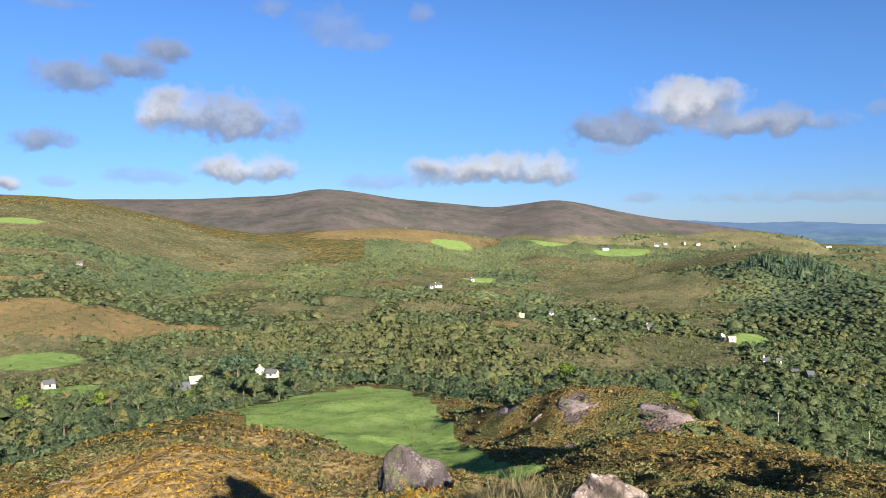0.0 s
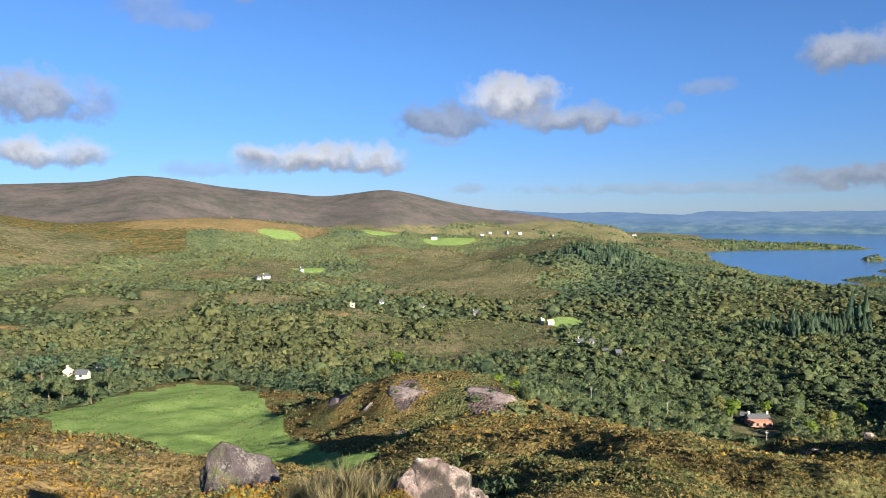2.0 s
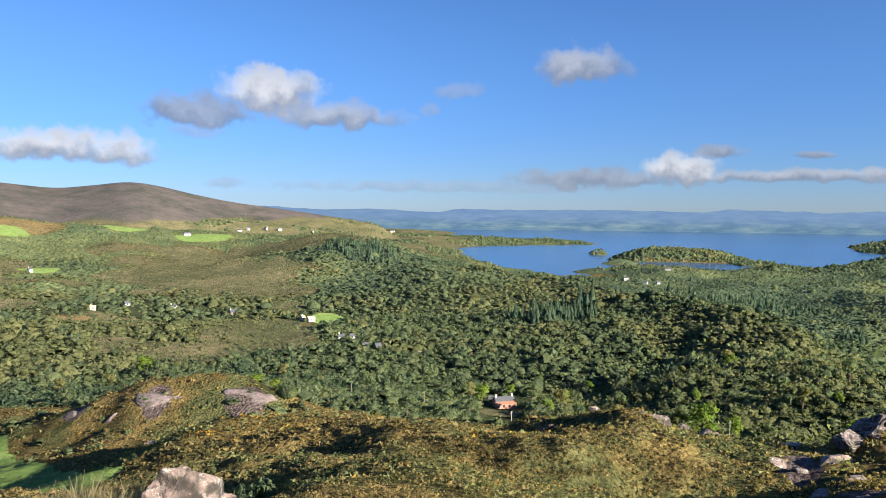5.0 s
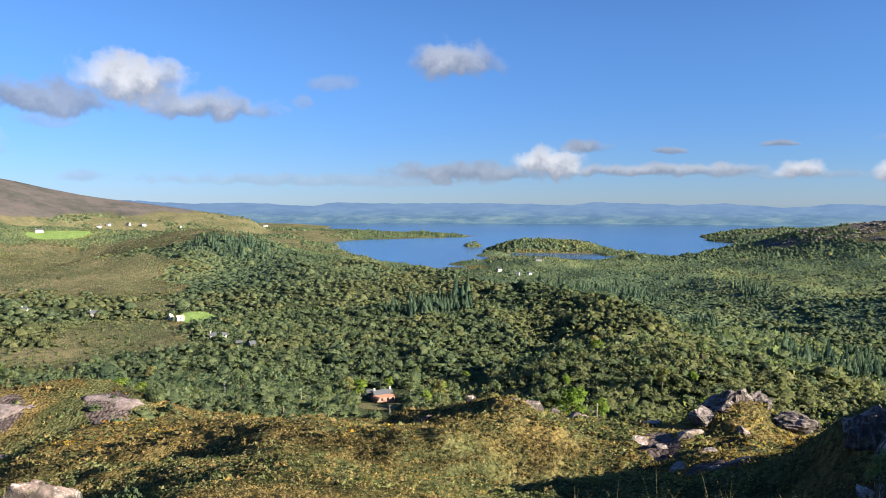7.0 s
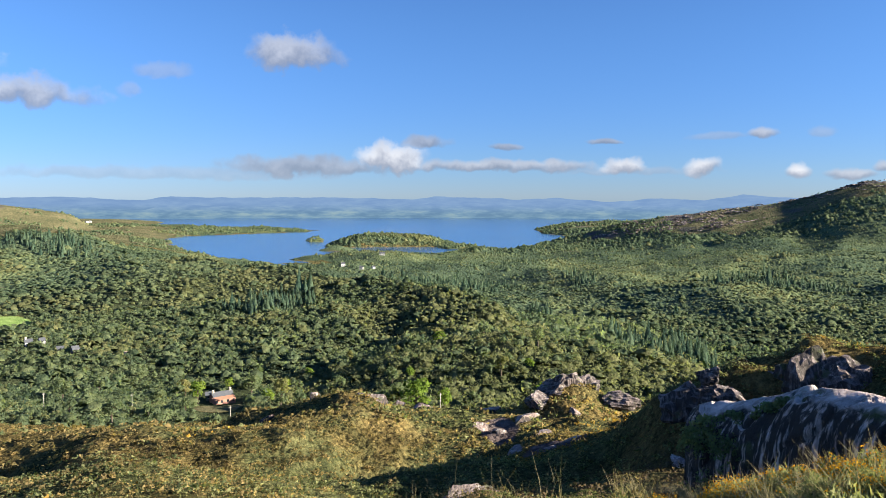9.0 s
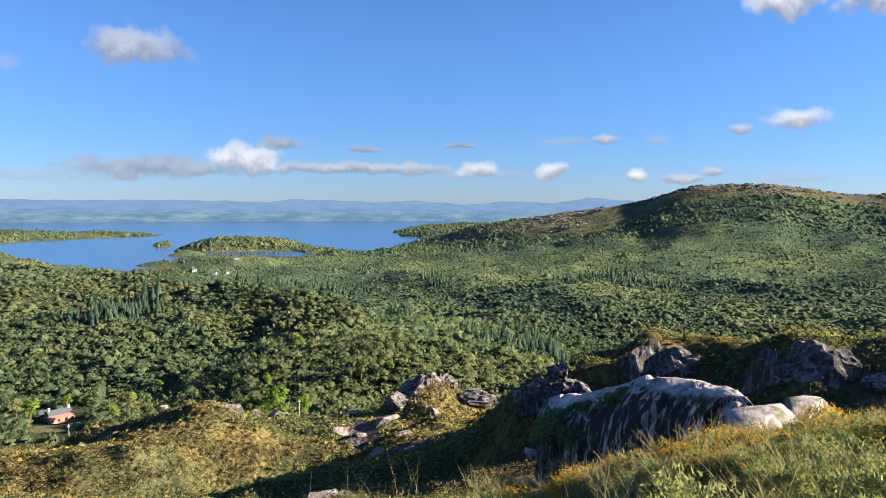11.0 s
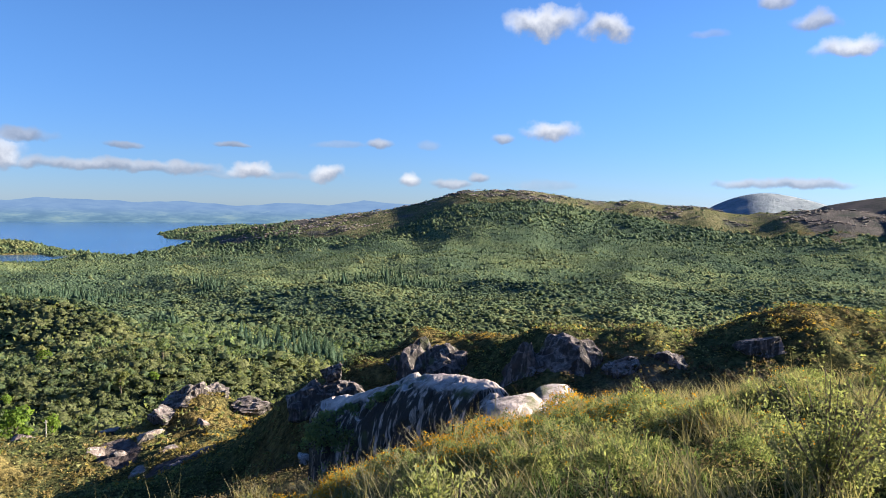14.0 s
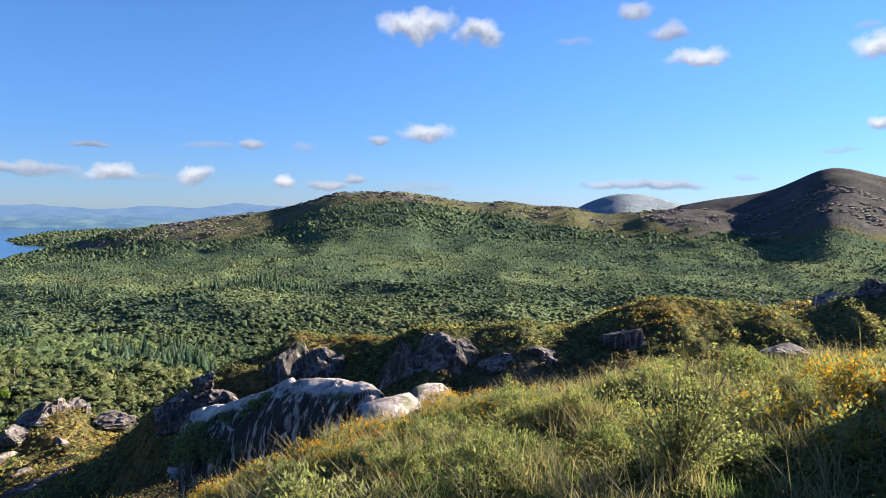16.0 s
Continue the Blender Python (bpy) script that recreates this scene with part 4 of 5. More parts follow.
# rocks ----------------------------------------------------------------------
def rock_mesh(seed, long, wide, tall, cuts=5, rough=0.10, detail=4, look_of=None):
    """A weathered rock: a ball cut by planes, stretched and roughened; its base lies below z = 0."""
    rng = np.random.default_rng(seed)
    bm = bmesh.new()
    bmesh.ops.create_icosphere(bm, subdivisions=detail, radius=1.0)
    planes = []
    for _ in range(cuts * 2):
        n = rng.normal(size=3)
        n[2] = abs(n[2]) * 0.9 - 0.1
        n /= np.linalg.norm(n)
        planes.append((Vector(n), rng.uniform(0.42, 0.82)))
    off = Vector(rng.uniform(-50, 50, 3))
    for v in bm.verts:
        c = v.co.copy()
        for n, d in planes:
            over = c.dot(n) - d
            if over > 0:
                c -= n * over * 0.97
        c *= 1 + rough * (noise.fractal(c * 1.6 + off, 0.9, 2.0, 4) + 0.45 * abs(noise.noise(c * 5.5 + off)))
        if look_of is CRAG:                              # broken into blocks along joints
            c *= 1 + 0.10 * (noise.cell(Vector((c.x * 2.2, c.y * 2.2, c.z * 0.9)) + off) - 0.5) + 0.06 * (noise.cell(c * 4.4 + off) - 0.5)
            joint = abs(noise.noise(Vector((c.x * 3.4, c.y * 3.4, c.z * 0.5)) + off))
            c *= 1 - 0.07 * max(0.0, 1 - joint / 0.12)
        v.co = Vector((c.x * long / 2, c.y * wide / 2, c.z * tall))
    me = bpy.data.meshes.new("rock")
    bm.to_mesh(me)
    bm.free()
    for f in me.polygons:
        f.use_smooth = look_of is not CRAG
    me.materials.append(look_of or ROCK)
    return me


def rock(a, r, long, wide, tall, yaw, seed, label, sink=0.15, cuts=5, rough=0.1, tip=(0, 0), name="rock", category="rock", lift=0.0, detail=4, look_of=None):
    x, y, z = spot(a, r)
    ob = tagged(new(name, rock_mesh(seed, long, wide, tall, cuts, rough, detail, look_of)), label, category)
    up = Matrix()
    if tip == (0, 0):                                   # lies with the slope
        e = long / 3
        gx = (spot_xy(x + e, y) - spot_xy(x - e, y)) / (2 * e)
        gy = (spot_xy(x, y + e) - spot_xy(x, y - e)) / (2 * e)
        up = Vector((0, 0, 1)).rotation_difference(Vector((-gx, -gy, 1))).to_matrix().to_4x4()
    ob.matrix_world = Matrix.Translation((x, y, z - sink * tall + lift)) @ up @ pose(0, 0, 0, tip[0], tip[1], yaw)
    return ob


def spot_xy(x, y):
    return float(height(np.array([x]), np.array([y]))[0])


def to_top(ob, a, r, elevation):
    """Raises or sinks a rock until its top reaches an elevation angle seen from the summit."""
    top = max((ob.matrix_world @ v.co).z for v in ob.data.vertices)
    ob.matrix_world = Matrix.Translation((0, 0, EYE + math.tan(radians(elevation)) * r - top)) @ ob.matrix_world


NEAR_ROCK = rock_material("summit_rock", 0.26, 0.3, (0.066, 0.054, 0.057))


def wedge_boulder(a, r, yaw, size, corners, top, label, look_of=None):
    """An angular boulder: a hull of its main corners, worn and roughened."""
    bm = bmesh.new()
    for c in corners:
        bm.verts.new(Vector(c) * size)
    ret = bmesh.ops.convex_hull(bm, input=bm.verts[:])
    bmesh.ops.delete(bm, geom=[v for v in ret["geom_interior"] if isinstance(v, bmesh.types.BMVert)], context="VERTS")
    bmesh.ops.bevel(bm, geom=bm.edges[:], offset=0.05 * size, segments=2, affect="EDGES", profile=0.6)
    bmesh.ops.triangulate(bm, faces=bm.faces[:])
    for _ in range(3):
        bmesh.ops.subdivide_edges(bm, edges=[e for e in bm.edges if e.calc_length() > 0.09], cuts=1, use_grid_fill=True)
        bmesh.ops.triangulate(bm, faces=bm.faces[:])
    bm.normal_update()
    for v in bm.verts:
        n = noise.fractal(v.co * 1.7, 0.9, 2.0, 5) * 0.09 - 0.06 * max(0.0, noise.noise(Vector((v.co.x * 2, v.co.y * 2, v.co.z * 7)))) + 0.03 * noise.noise(v.co * 11)
        v.co += v.normal * n
    me = bpy.data.meshes.new("boulder")
    bm.to_mesh(me)
    bm.free()
    for f in me.polygons:
        f.use_smooth = True
    me.materials.append(look_of or NEAR_ROCK)
    ob = tagged(new("boulder", me), label, "boulder")
    x, y, z = spot(a, r)
    ob.matrix_world = pose(x, y, z, 0, 0, yaw)
    to_top(ob, a, r, top)


wedge_boulder(-2.2, 22, 2, 1.0, [(-0.55, 0.0, 1.5), (-0.25, -0.1, 1.42), (-0.95, -0.1, 1.15), (-1.12, 0.1, 0.6), (-1.15, -0.3, -1.6), (-1.0, -0.55, 0.0), (0.35, 0.15, 1.0), (0.8, 0.2, 0.8), (1.05, 0.1, 0.45), (1.3, 0.2, -1.6), (-0.75, -0.9, -1.6), (0.6, -1.0, -1.6), (-0.55, -0.6, 0.35), (0.3, -0.75, -0.1), (-0.6, 0.9, -1.6), (0.8, 0.9, -1.6), (-0.5, 0.6, 1.0), (0.5, 0.6, 0.6)], -16.3, "large angular mauve-grey boulder with pale lichen on its edge")
wedge_boulder(12.5, 15.9, -4, 1.08, [(-0.45, 0, 1.15), (0.0, -0.1, 1.17), (-0.8, -0.1, 0.8), (-0.95, 0.0, 0.2), (-1.05, 0.1, -1.2), (0.5, 0.0, 0.85), (1.0, 0.05, 0.3), (1.35, 0.1, -0.15), (1.7, 0.1, -1.2), (-0.7, -0.9, -1.2), (0.9, -0.9, -1.2), (-0.5, -0.5, 0.45), (0.5, -0.55, 0.15), (-0.6, 0.8, -1.2), (0.9, 0.8, -1.2), (-0.3, 0.5, 0.9)], -17.9, "pale lichen-streaked wedge-shaped boulder among dry grass", ROCK)


WHALE = ((70.5, -16.6), (71.0, -15.9), (71.8, -15.3), (74.2, -14.85), (76.4, -14.2), (78.5, -13.3), (80.2, -13.15), (82.3, -13.25), (84.8, -13.5), (86.3, -14.1))


def whale_point(s, t):
    """A point of the whaleback: s from its blunt end to its tail, t from the near foot (0) over the back (1/2) to the far foot."""
    a = 70.5 + 15.8 * s
    r = 20.5 - 7.3 * s
    body = min(1.0, s / 0.05) ** 0.5 * min(1.0, (1 - s) / 0.22) ** 0.5
    top = math.tan(radians(float(np.interp(a, *np.array(WHALE).T)))) * r
    u, h = -math.cos(math.pi * t), math.sin(math.pi * t)
    u, h = math.copysign(abs(u) ** 0.62, u), h ** (0.34 if u < 0 else 0.6)
    r += u * (1.75 * body + 0.02) + 0.9
    p = Vector((r * math.sin(radians(a)), r * math.cos(radians(a)), EYE + top - 3.6 * (1 - h)))
    out = Vector((math.sin(radians(a)) * u, math.cos(radians(a)) * u, h * 0.7)) - Vector((math.cos(radians(a)), -math.sin(radians(a)), 0)) * max(0.0, 1 - s / 0.09)
    n = noise.fractal(p * 0.5, 0.9, 2.0, 5) * 0.09 + noise.noise(Vector((p.x * 1.3, p.y * 1.3, p.z * 0.3))) * 0.06 + noise.fractal(p * 3.5, 0.8, 2.0, 4) * 0.035 - 0.2
    crack = abs(noise.noise(Vector((p.x * 0.9 + 3, p.y * 0.9, p.z * 0.5))))
    return p + out * (n - 0.16 * max(0.0, 1 - crack / 0.07))


def whaleback():
    """A long boulder: a pale worn back, a steep dark flank and a blunt end above the valley."""
    rows, sides = 110, 60
    verts = [whale_point(i / rows, j / sides) for i in range(rows + 1) for j in range(sides + 1)]
    faces = []
    for i in range(rows):
        for j in range(sides):
            k = i * (sides + 1) + j
            faces.append((k + 1, k, k + sides + 1, k + sides + 2))
    me = mesh_of("boulder", verts, faces, True)
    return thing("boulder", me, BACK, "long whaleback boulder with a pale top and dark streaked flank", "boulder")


whaleback()


def ivy():
    """Ivy and brambles hanging over the blunt end of the whaleback and along its back."""
    rng = np.random.default_rng(19)
    c = [whale_point(rng.uniform(0.02, 0.24), rng.uniform(0.02, 0.36)) for _ in range(36)] + [whale_point(rng.uniform(0.1, 0.45), rng.uniform(0.4, 0.47)) for _ in range(16)]
    s = clumps(rng, [tuple(p) for p in c], [(0.3, 0.3, 0.28)] * 36 + [(0.22, 0.22, 0.07)] * 16, 4200, 0.045, 0.7)
    me = mesh_of("ivy", s[:, :3], np.arange(len(s)).reshape(-1, 3))
    thing("ivy", me, LEAF, "dark green ivy and bramble over the boulder's end", "ivy", kind="stuff")


ivy()
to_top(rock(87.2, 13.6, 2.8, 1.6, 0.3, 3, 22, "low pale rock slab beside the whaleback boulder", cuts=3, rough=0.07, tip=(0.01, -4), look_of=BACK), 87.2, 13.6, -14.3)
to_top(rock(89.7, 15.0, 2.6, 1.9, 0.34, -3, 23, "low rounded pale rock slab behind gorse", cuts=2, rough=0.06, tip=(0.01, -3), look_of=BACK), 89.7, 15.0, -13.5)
for a, r, long, wide, tall, yaw, seed, top, label in (
        (71.4, 40.0, 3.8, 3.0, 2.6, -70, 31, -13.1, "dark broken crag at the end of the ridge"), (72.7, 39.5, 1.5, 1.2, 0.9, -60, 32, -12.0, "pale grey boulder perched on the dark crag"),
        (73.6, 39.4, 3.4, 2.4, 1.8, -74, 30, -13.2, "dark broken crag at the end of the ridge"),
        (79.6, 41.6, 4.4, 3.4, 4.4, -78, 33, -9.95, "dark columned crag with a heather cap on the ridge"), (81.4, 41.0, 4.0, 2.8, 3.6, -82, 34, -10.6, "dark columned crag with a heather cap on the ridge"), (78.0, 41.4, 3.0, 2.2, 2.6, -70, 40, -11.5, "dark broken rock at the foot of the crag"),
        (87.2, 36.4, 3.4, 2.6, 3.4, -88, 35, -10.1, "pale-topped cracked crag on the ridge"), (89.4, 36.2, 4.2, 2.8, 3.0, -90, 36, -9.5, "pale-topped cracked crag on the ridge"), (91.7, 36.4, 2.6, 1.8, 1.8, -95, 44, -9.8, "pale grey rock on the brow of the ridge"),
        (94.6, 35.6, 2.4, 1.6, 1.4, -95, 45, -10.9, "dark cracked rock in the bank of the ridge"), (97.6, 36.0, 2.8, 1.8, 1.6, -100, 46, -10.3, "dark cracked rock in the bank of the ridge"), (104.5, 37.0, 2.8, 1.4, 1.2, -105, 47, -8.6, "dark cracked rock in the bank of the ridge"),
        (120.6, 49.0, 5.0, 3.0, 2.2, -118, 48, -4.3, "rugged grey crag at the top of the slope"), (118.4, 48.5, 3.0, 2.0, 1.2, -118, 49, -5.4, "low rugged rock below the crag"),
        (115.0, 21.0, 1.6, 1.0, 0.5, -100, 24, -9.0, "mauve rock slab breaking through the turf"), (121.0, 16.0, 1.8, 1.0, 0.6, -110, 25, -9.4, "mauve rock slab breaking through the turf"),
        (61.9, 91.5, 6.0, 5.6, 5.0, 30, 37, -13.1, "pointed rocky tor above the woods"), (63.7, 93.0, 6.0, 4.6, 3.0, -20, 38, -13.3, "pointed rocky tor above the woods"), (66.2, 90.0, 7.0, 3.6, 2.0, -50, 39, -14.4, "tilted slab on the flank of the tor"), (60.2, 88.0, 4.6, 3.2, 1.6, 20, 43, -14.7, "low grey rock beside the tor")):
    to_top(rock(a, r, long, wide, tall * 0.6, yaw, seed, label, cuts=3, rough=0.13, tip=(0.01, 0), look_of=CRAG), a, r, top)
rock(70.7, 33.5, 1.3, 1.0, 0.7, 30, 41, "small rounded grey boulder lying on the heath")
rock(61.3, 66, 2.2, 1.4, 0.7, 10, 42, "pale boulder lying on the heath", cuts=7)
for k, (a, r, long, wide, tall, yaw) in enumerate(((56.8, 90, 4.5, 2.8, 1.5, 25), (59.2, 84, 6.5, 3.4, 1.4, 10), (57.4, 79, 5.0, 2.8, 1.2, 20), (55.9, 81, 3.6, 2.0, 1.0, 40), (63.1, 84, 2.6, 2.0, 1.2, 15), (61.0, 76, 3.6, 2.0, 0.8, 0), (58.6, 72, 4.0, 2.0, 0.8, 25), (62.6, 58, 4.0, 2.0, 0.5, 15), (56.0, 70, 2.4, 1.4, 0.8, 60))):
    rock(a, r, long, wide * 1.2, tall * 0.9, yaw, 50 + k, "weathered grey rock slab in the hollow of the heath", cuts=7, rough=0.12)
rock(54.9, 14.5, 1.7, 0.9, 0.42, -20, 61, "low dark rock with pale lichen patches", cuts=6, look_of=CRAG)
to_top(rock(120.3, 4.6, 0.9, 0.6, 0.42, 20, 62, "pale layered slab of rock in the grass", cuts=6), 120.3, 4.6, -18.6)
to_top(rock(46.3, 95.5, 5.0, 3.0, 2.0, -30, 63, "pale rocky point on the knoll", cuts=7), 46.4, 95.5, -14.8)
for k, (a, r, long, yaw) in enumerate(((47.9, 94, 4.2, -25), (49.6, 92, 3.6, -20), (51.4, 90, 3.8, -20), (39.6, 99, 3.6, -50), (43.2, 101, 2.2, 0), (28.2, 119, 5.6, 10), (30.6, 117, 3.0, 0))):
    rock(a, r, long * 1.25, long * 0.7, 1.3, yaw, 70 + k, "pale bare rock showing through the heath", cuts=6)
for k, (a, r, long, wide, yaw) in enumerate(((10.3, 168, 17, 7, -38), (16.9, 163, 19, 8, -42), (18.8, 140, 11, 5, -30), (20.2, 146, 12, 4, -20), (4.6, 182, 9, 4, -50), (17.5, 132, 9, 4, -35), (13.0, 150, 8, 4, -30), (7.0, 170, 6, 3, -10), (21.9, 148, 8, 4, -25), (9.6, 150, 7, 3, -45), (-2.6, 345, 16, 8, 0), (1.0, 340, 9, 5, 10), (-10, 70, 5, 2.4, 30), (-27.5, 60, 4, 2, 0), (-22, 42, 3, 1.6, 20))):
    rock(a, r, long * 0.68, wide * 0.8, 0.75, yaw, 90 + k, "smooth purplish-brown rock slab bare of heath", sink=0.2, look_of=SLAB, cuts=4, rough=0.16, name="rock_slab")
rng = np.random.default_rng(77)
for k in range(26):
    a, r = rng.uniform(-20, 118), rng.uniform(45, 175)
    if inside_polygon(*(np.array([v]) for v in spot(a, r)[:2]), [(q * math.sin(radians(p)), q * math.cos(radians(p))) for p, q in MEADOW])[0]:
        continue
    s = rng.uniform(0.6, 2.2)
    rock(a, r, s * 1.6, s, s * 0.32, rng.uniform(0, 180), 140 + k % 6, "small pale rock showing through heather", cuts=6, detail=2)


# heath: heather, bracken, gorse and grass --------------------------------------
STRAW = leafy("dry_grass", (0.12, 0.105, 0.055), (0.215, 0.185, 0.10), (0.32, 0.27, 0.16), 0.6, 0.4)
GRASS = leafy("green_grass", (0.056, 0.088, 0.026), (0.115, 0.160, 0.050), (0.20, 0.235, 0.085), 0.6, 0.35)
HEATHER = leafy("heather", (0.048, 0.038, 0.024), (0.105, 0.078, 0.046), (0.17, 0.125, 0.07), 0.7)


def mound_shape(rng, count, size):
    """A low cushion of heath made of loose leaf clumps."""
    lobes = [(0, 0, 0.25)] + [(math.cos(t) * 0.5, math.sin(t) * 0.5, rng.uniform(0.1, 0.4)) for t in rng.uniform(0, 6.28, 4)]
    radii = [(0.7, 0.7, 0.45)] + [(rng.uniform(0.3, 0.5),) * 2 + (rng.uniform(0.25, 0.45),) for _ in range(4)]
    s = clumps(rng, lobes, radii, count, size, 0.6)
    s[:, 5] += 0.5
    return loose(s)


def plant_heath():
    rng = np.random.default_rng(9)
    corners = [(q * math.sin(radians(p)), q * math.cos(radians(p))) for p, q in MEADOW]
    bands = ((2.6, 11, 3200, 46, 0.05, 0.2), (11, 18, 2600, 28, 0.085, 0.24), (18, 32, 6500, 18, 0.14, 0.28), (32, 48, 11000, 14, 0.175, 0.37), (48, 75, 20000, 10, 0.24, 0.42), (75, 130, 18000, 8, 0.31, 0.60), (130, 240, 9000, 9, 0.28, 0.95))
    for r0, r1, count, tris, size, radius in bands:
        x, y = polar_points(rng, count, 44 if r0 < 5 else -38, 126, r0, r1)
        z = height(x, y)
        use = land_use(x, y, z)
        r, a = np.hypot(x, y), np.degrees(np.arctan2(x, y))
        keep = (use["wood"] < 0.5) & ~inside_polygon(x, y, corners) & (use["meadow"] < 0.3)
        sx, sy, _ = spot(120.3, 4.6)
        keep &= (np.hypot(x - sx, y - sy) > 0.62) & ((use["slab"] < 0.55) | (r < 45))
        bare = fractal(x, y, 14.0, 3, 201)
        keep &= rng.uniform(size=count) > smooth(bare, 0.5, 1.0) * 0.3 * (r > 20)
        tint = fractal(x, y, 22.0, 3, 211) + rng.normal(size=count) * 0.25
        bloom = -0.9 * ((a > 66) & (r > 15) & (r < 0.9 * np.interp(a, (66, 79, 88.5, 104, 121), (44, 50, 31, 41, 50)))) + fractal(x, y, 16.0, 3, 221) + rng.normal(size=count) * 0.22 + 0.75 * (a < -3) * (r > 40) + 0.35 * (a > 40) * (r > 60)
        kinds = np.where(bloom > np.where(r < 15, 0.85, 0.78), 2, np.where(use["slab"] > 0.3, 3, np.where(tint > 0.25, 1, np.where(tint < -0.7, 3, 0))))
        bank = (a > 66) & (r > 15) & (r < np.where(a > 95, 120, 70))
        kinds = np.where((r > 32) & (kinds == 3) & ~bank, 0, kinds)
        kinds = np.where(bank & (kinds < 2) & (rng.uniform(size=count) < 0.3), 3, kinds)
        kinds = np.where((r < 14) & (kinds == 0), np.where(rng.uniform(size=count) < 0.75, 1, 0), kinds)
        # mostly dark heather here, also standing in for the hollow's shade
        dim = (a > 46) & (a < 67) & (r < 34) & (rng.uniform(size=count) < 0.8)
        kinds = np.where(dim, 3, kinds)
        wide = radius * rng.uniform(0.45, 1.5, (count, 1))
        scale = np.concatenate([wide, wide * rng.uniform(0.5, 1.1, (count, 1))], 1)
        pts = np.stack([x, y, z - 0.05], -1)
        shapes = [mound_shape(rng, tris, size) for _ in range(8)]
        for k, (name, mat, label, cat) in enumerate((("heath_scrub", SCRUB, "low brown and olive heather scrub over the knolls", "scrub"), ("gorse_scrub", GORSE, "low green gorse scrub over the knolls", "scrub"),
                                                     ("gorse_blossom", BLOSSOM, "patches of orange-yellow flowering gorse on the knolls", "scrub"), ("heather_scrub", HEATHER, "dark purple-brown heather in the hollows", "scrub"))):
            sel = keep & (kinds == k)
            if sel.any():
                scatter(name, shapes, pts[sel], scale[sel] * (0.8 if k == 2 else 1), rng, mat, label, cat)


plant_heath()


def blades(rng, x, y, z, per, tall, spread, lean=0.35, width=1.0):
    """Tufts of bent grass blades at the given places: vertices and quads."""
    n = len(x) * per
    bx = np.repeat(x, per) + rng.normal(size=n) * spread
    by = np.repeat(y, per) + rng.normal(size=n) * spread
    bz = np.repeat(z, per)
    h = np.repeat(tall, per) * rng.uniform(0.5, 1.25, n)
    t = rng.uniform(0, 6.283, n)
    d = lean * h * rng.uniform(0.3, 1.6, n)
    ux, uy = np.cos(t) * d + 0.18 * h, np.sin(t) * d + 0.12 * h
    w = (0.0018 + 0.0022 * rng.uniform(size=n)) * width
    sx, sy = -np.sin(t) * w, np.cos(t) * w
    rows = []
    for f, lift, thick in ((0, 0, 1.0), (0.35, 0.55, 0.8), (1.0, 1.0, 0.15)):
        rows.append(np.stack([bx + ux * f - sx * thick, by + uy * f - sy * thick, bz + h * lift], -1))
        rows.append(np.stack([bx + ux * f + sx * thick, by + uy * f + sy * thick, bz + h * lift], -1))
    v = np.stack(rows, 1).reshape(-1, 3)
    base = np.arange(n)[:, None] * 6
    q = np.concatenate([base + np.array([[0, 1, 3, 2]]), base + np.array([[2, 3, 5, 4]])])
    return v, q


def plant_grass():
    rng = np.random.default_rng(12)
    for name, mat, count, per, tall, a0, a1, r0, r1, label in (
            ("green_grass", GRASS, 1700, 20, 0.13, 66, 126, 2.4, 14, "tufts of green moor grass between the gorse"),
            ("dry_grass", STRAW, 1000, 36, 0.27, 66, 126, 2.6, 15, "tufts of straw-coloured moor grass"),
            ("dry_grass", STRAW, 130, 44, 0.5, 1.0, 11, 15.5, 19, "dry straw-coloured grass between the boulders"),
            ("grass_stalks", STRAW, 260, 4, 0.55, 50, 124, 3.2, 16, "thin seeding grass stalks standing above the heath")):
        x, y = polar_points(rng, count, a0, a1, r0, r1)
        keep = fractal(x, y, 1.6, 2, 301 if name == "green_grass" else 311) > -0.35
        x, y = x[keep], y[keep]
        z = height(x, y) - 0.03
        low = np.interp(np.degrees(np.arctan2(x, y)), (60, 70, 78, 84, 91, 93), (-18, -17.5, -16.2, -15.0, -13.9, -2))
        keep = (z + tall - EYE < np.tan(np.radians(low)) * np.hypot(x, y)) | (a1 < 20) | (per < 5)
        x, y, z = x[keep], y[keep], z[keep]
        v, q = blades(rng, x, y, z, per, np.full(len(x), tall) * rng.uniform(0.6, 1.3, len(x)), 0.06 if per > 5 else 0.03, 0.75 if per > 30 else 0.4, 3.0 if a1 < 20 else 1.6 if per > 30 else 1.0)
        thing(name, mesh_of(name, v, q), mat, label, "grass", kind="stuff")


plant_grass()


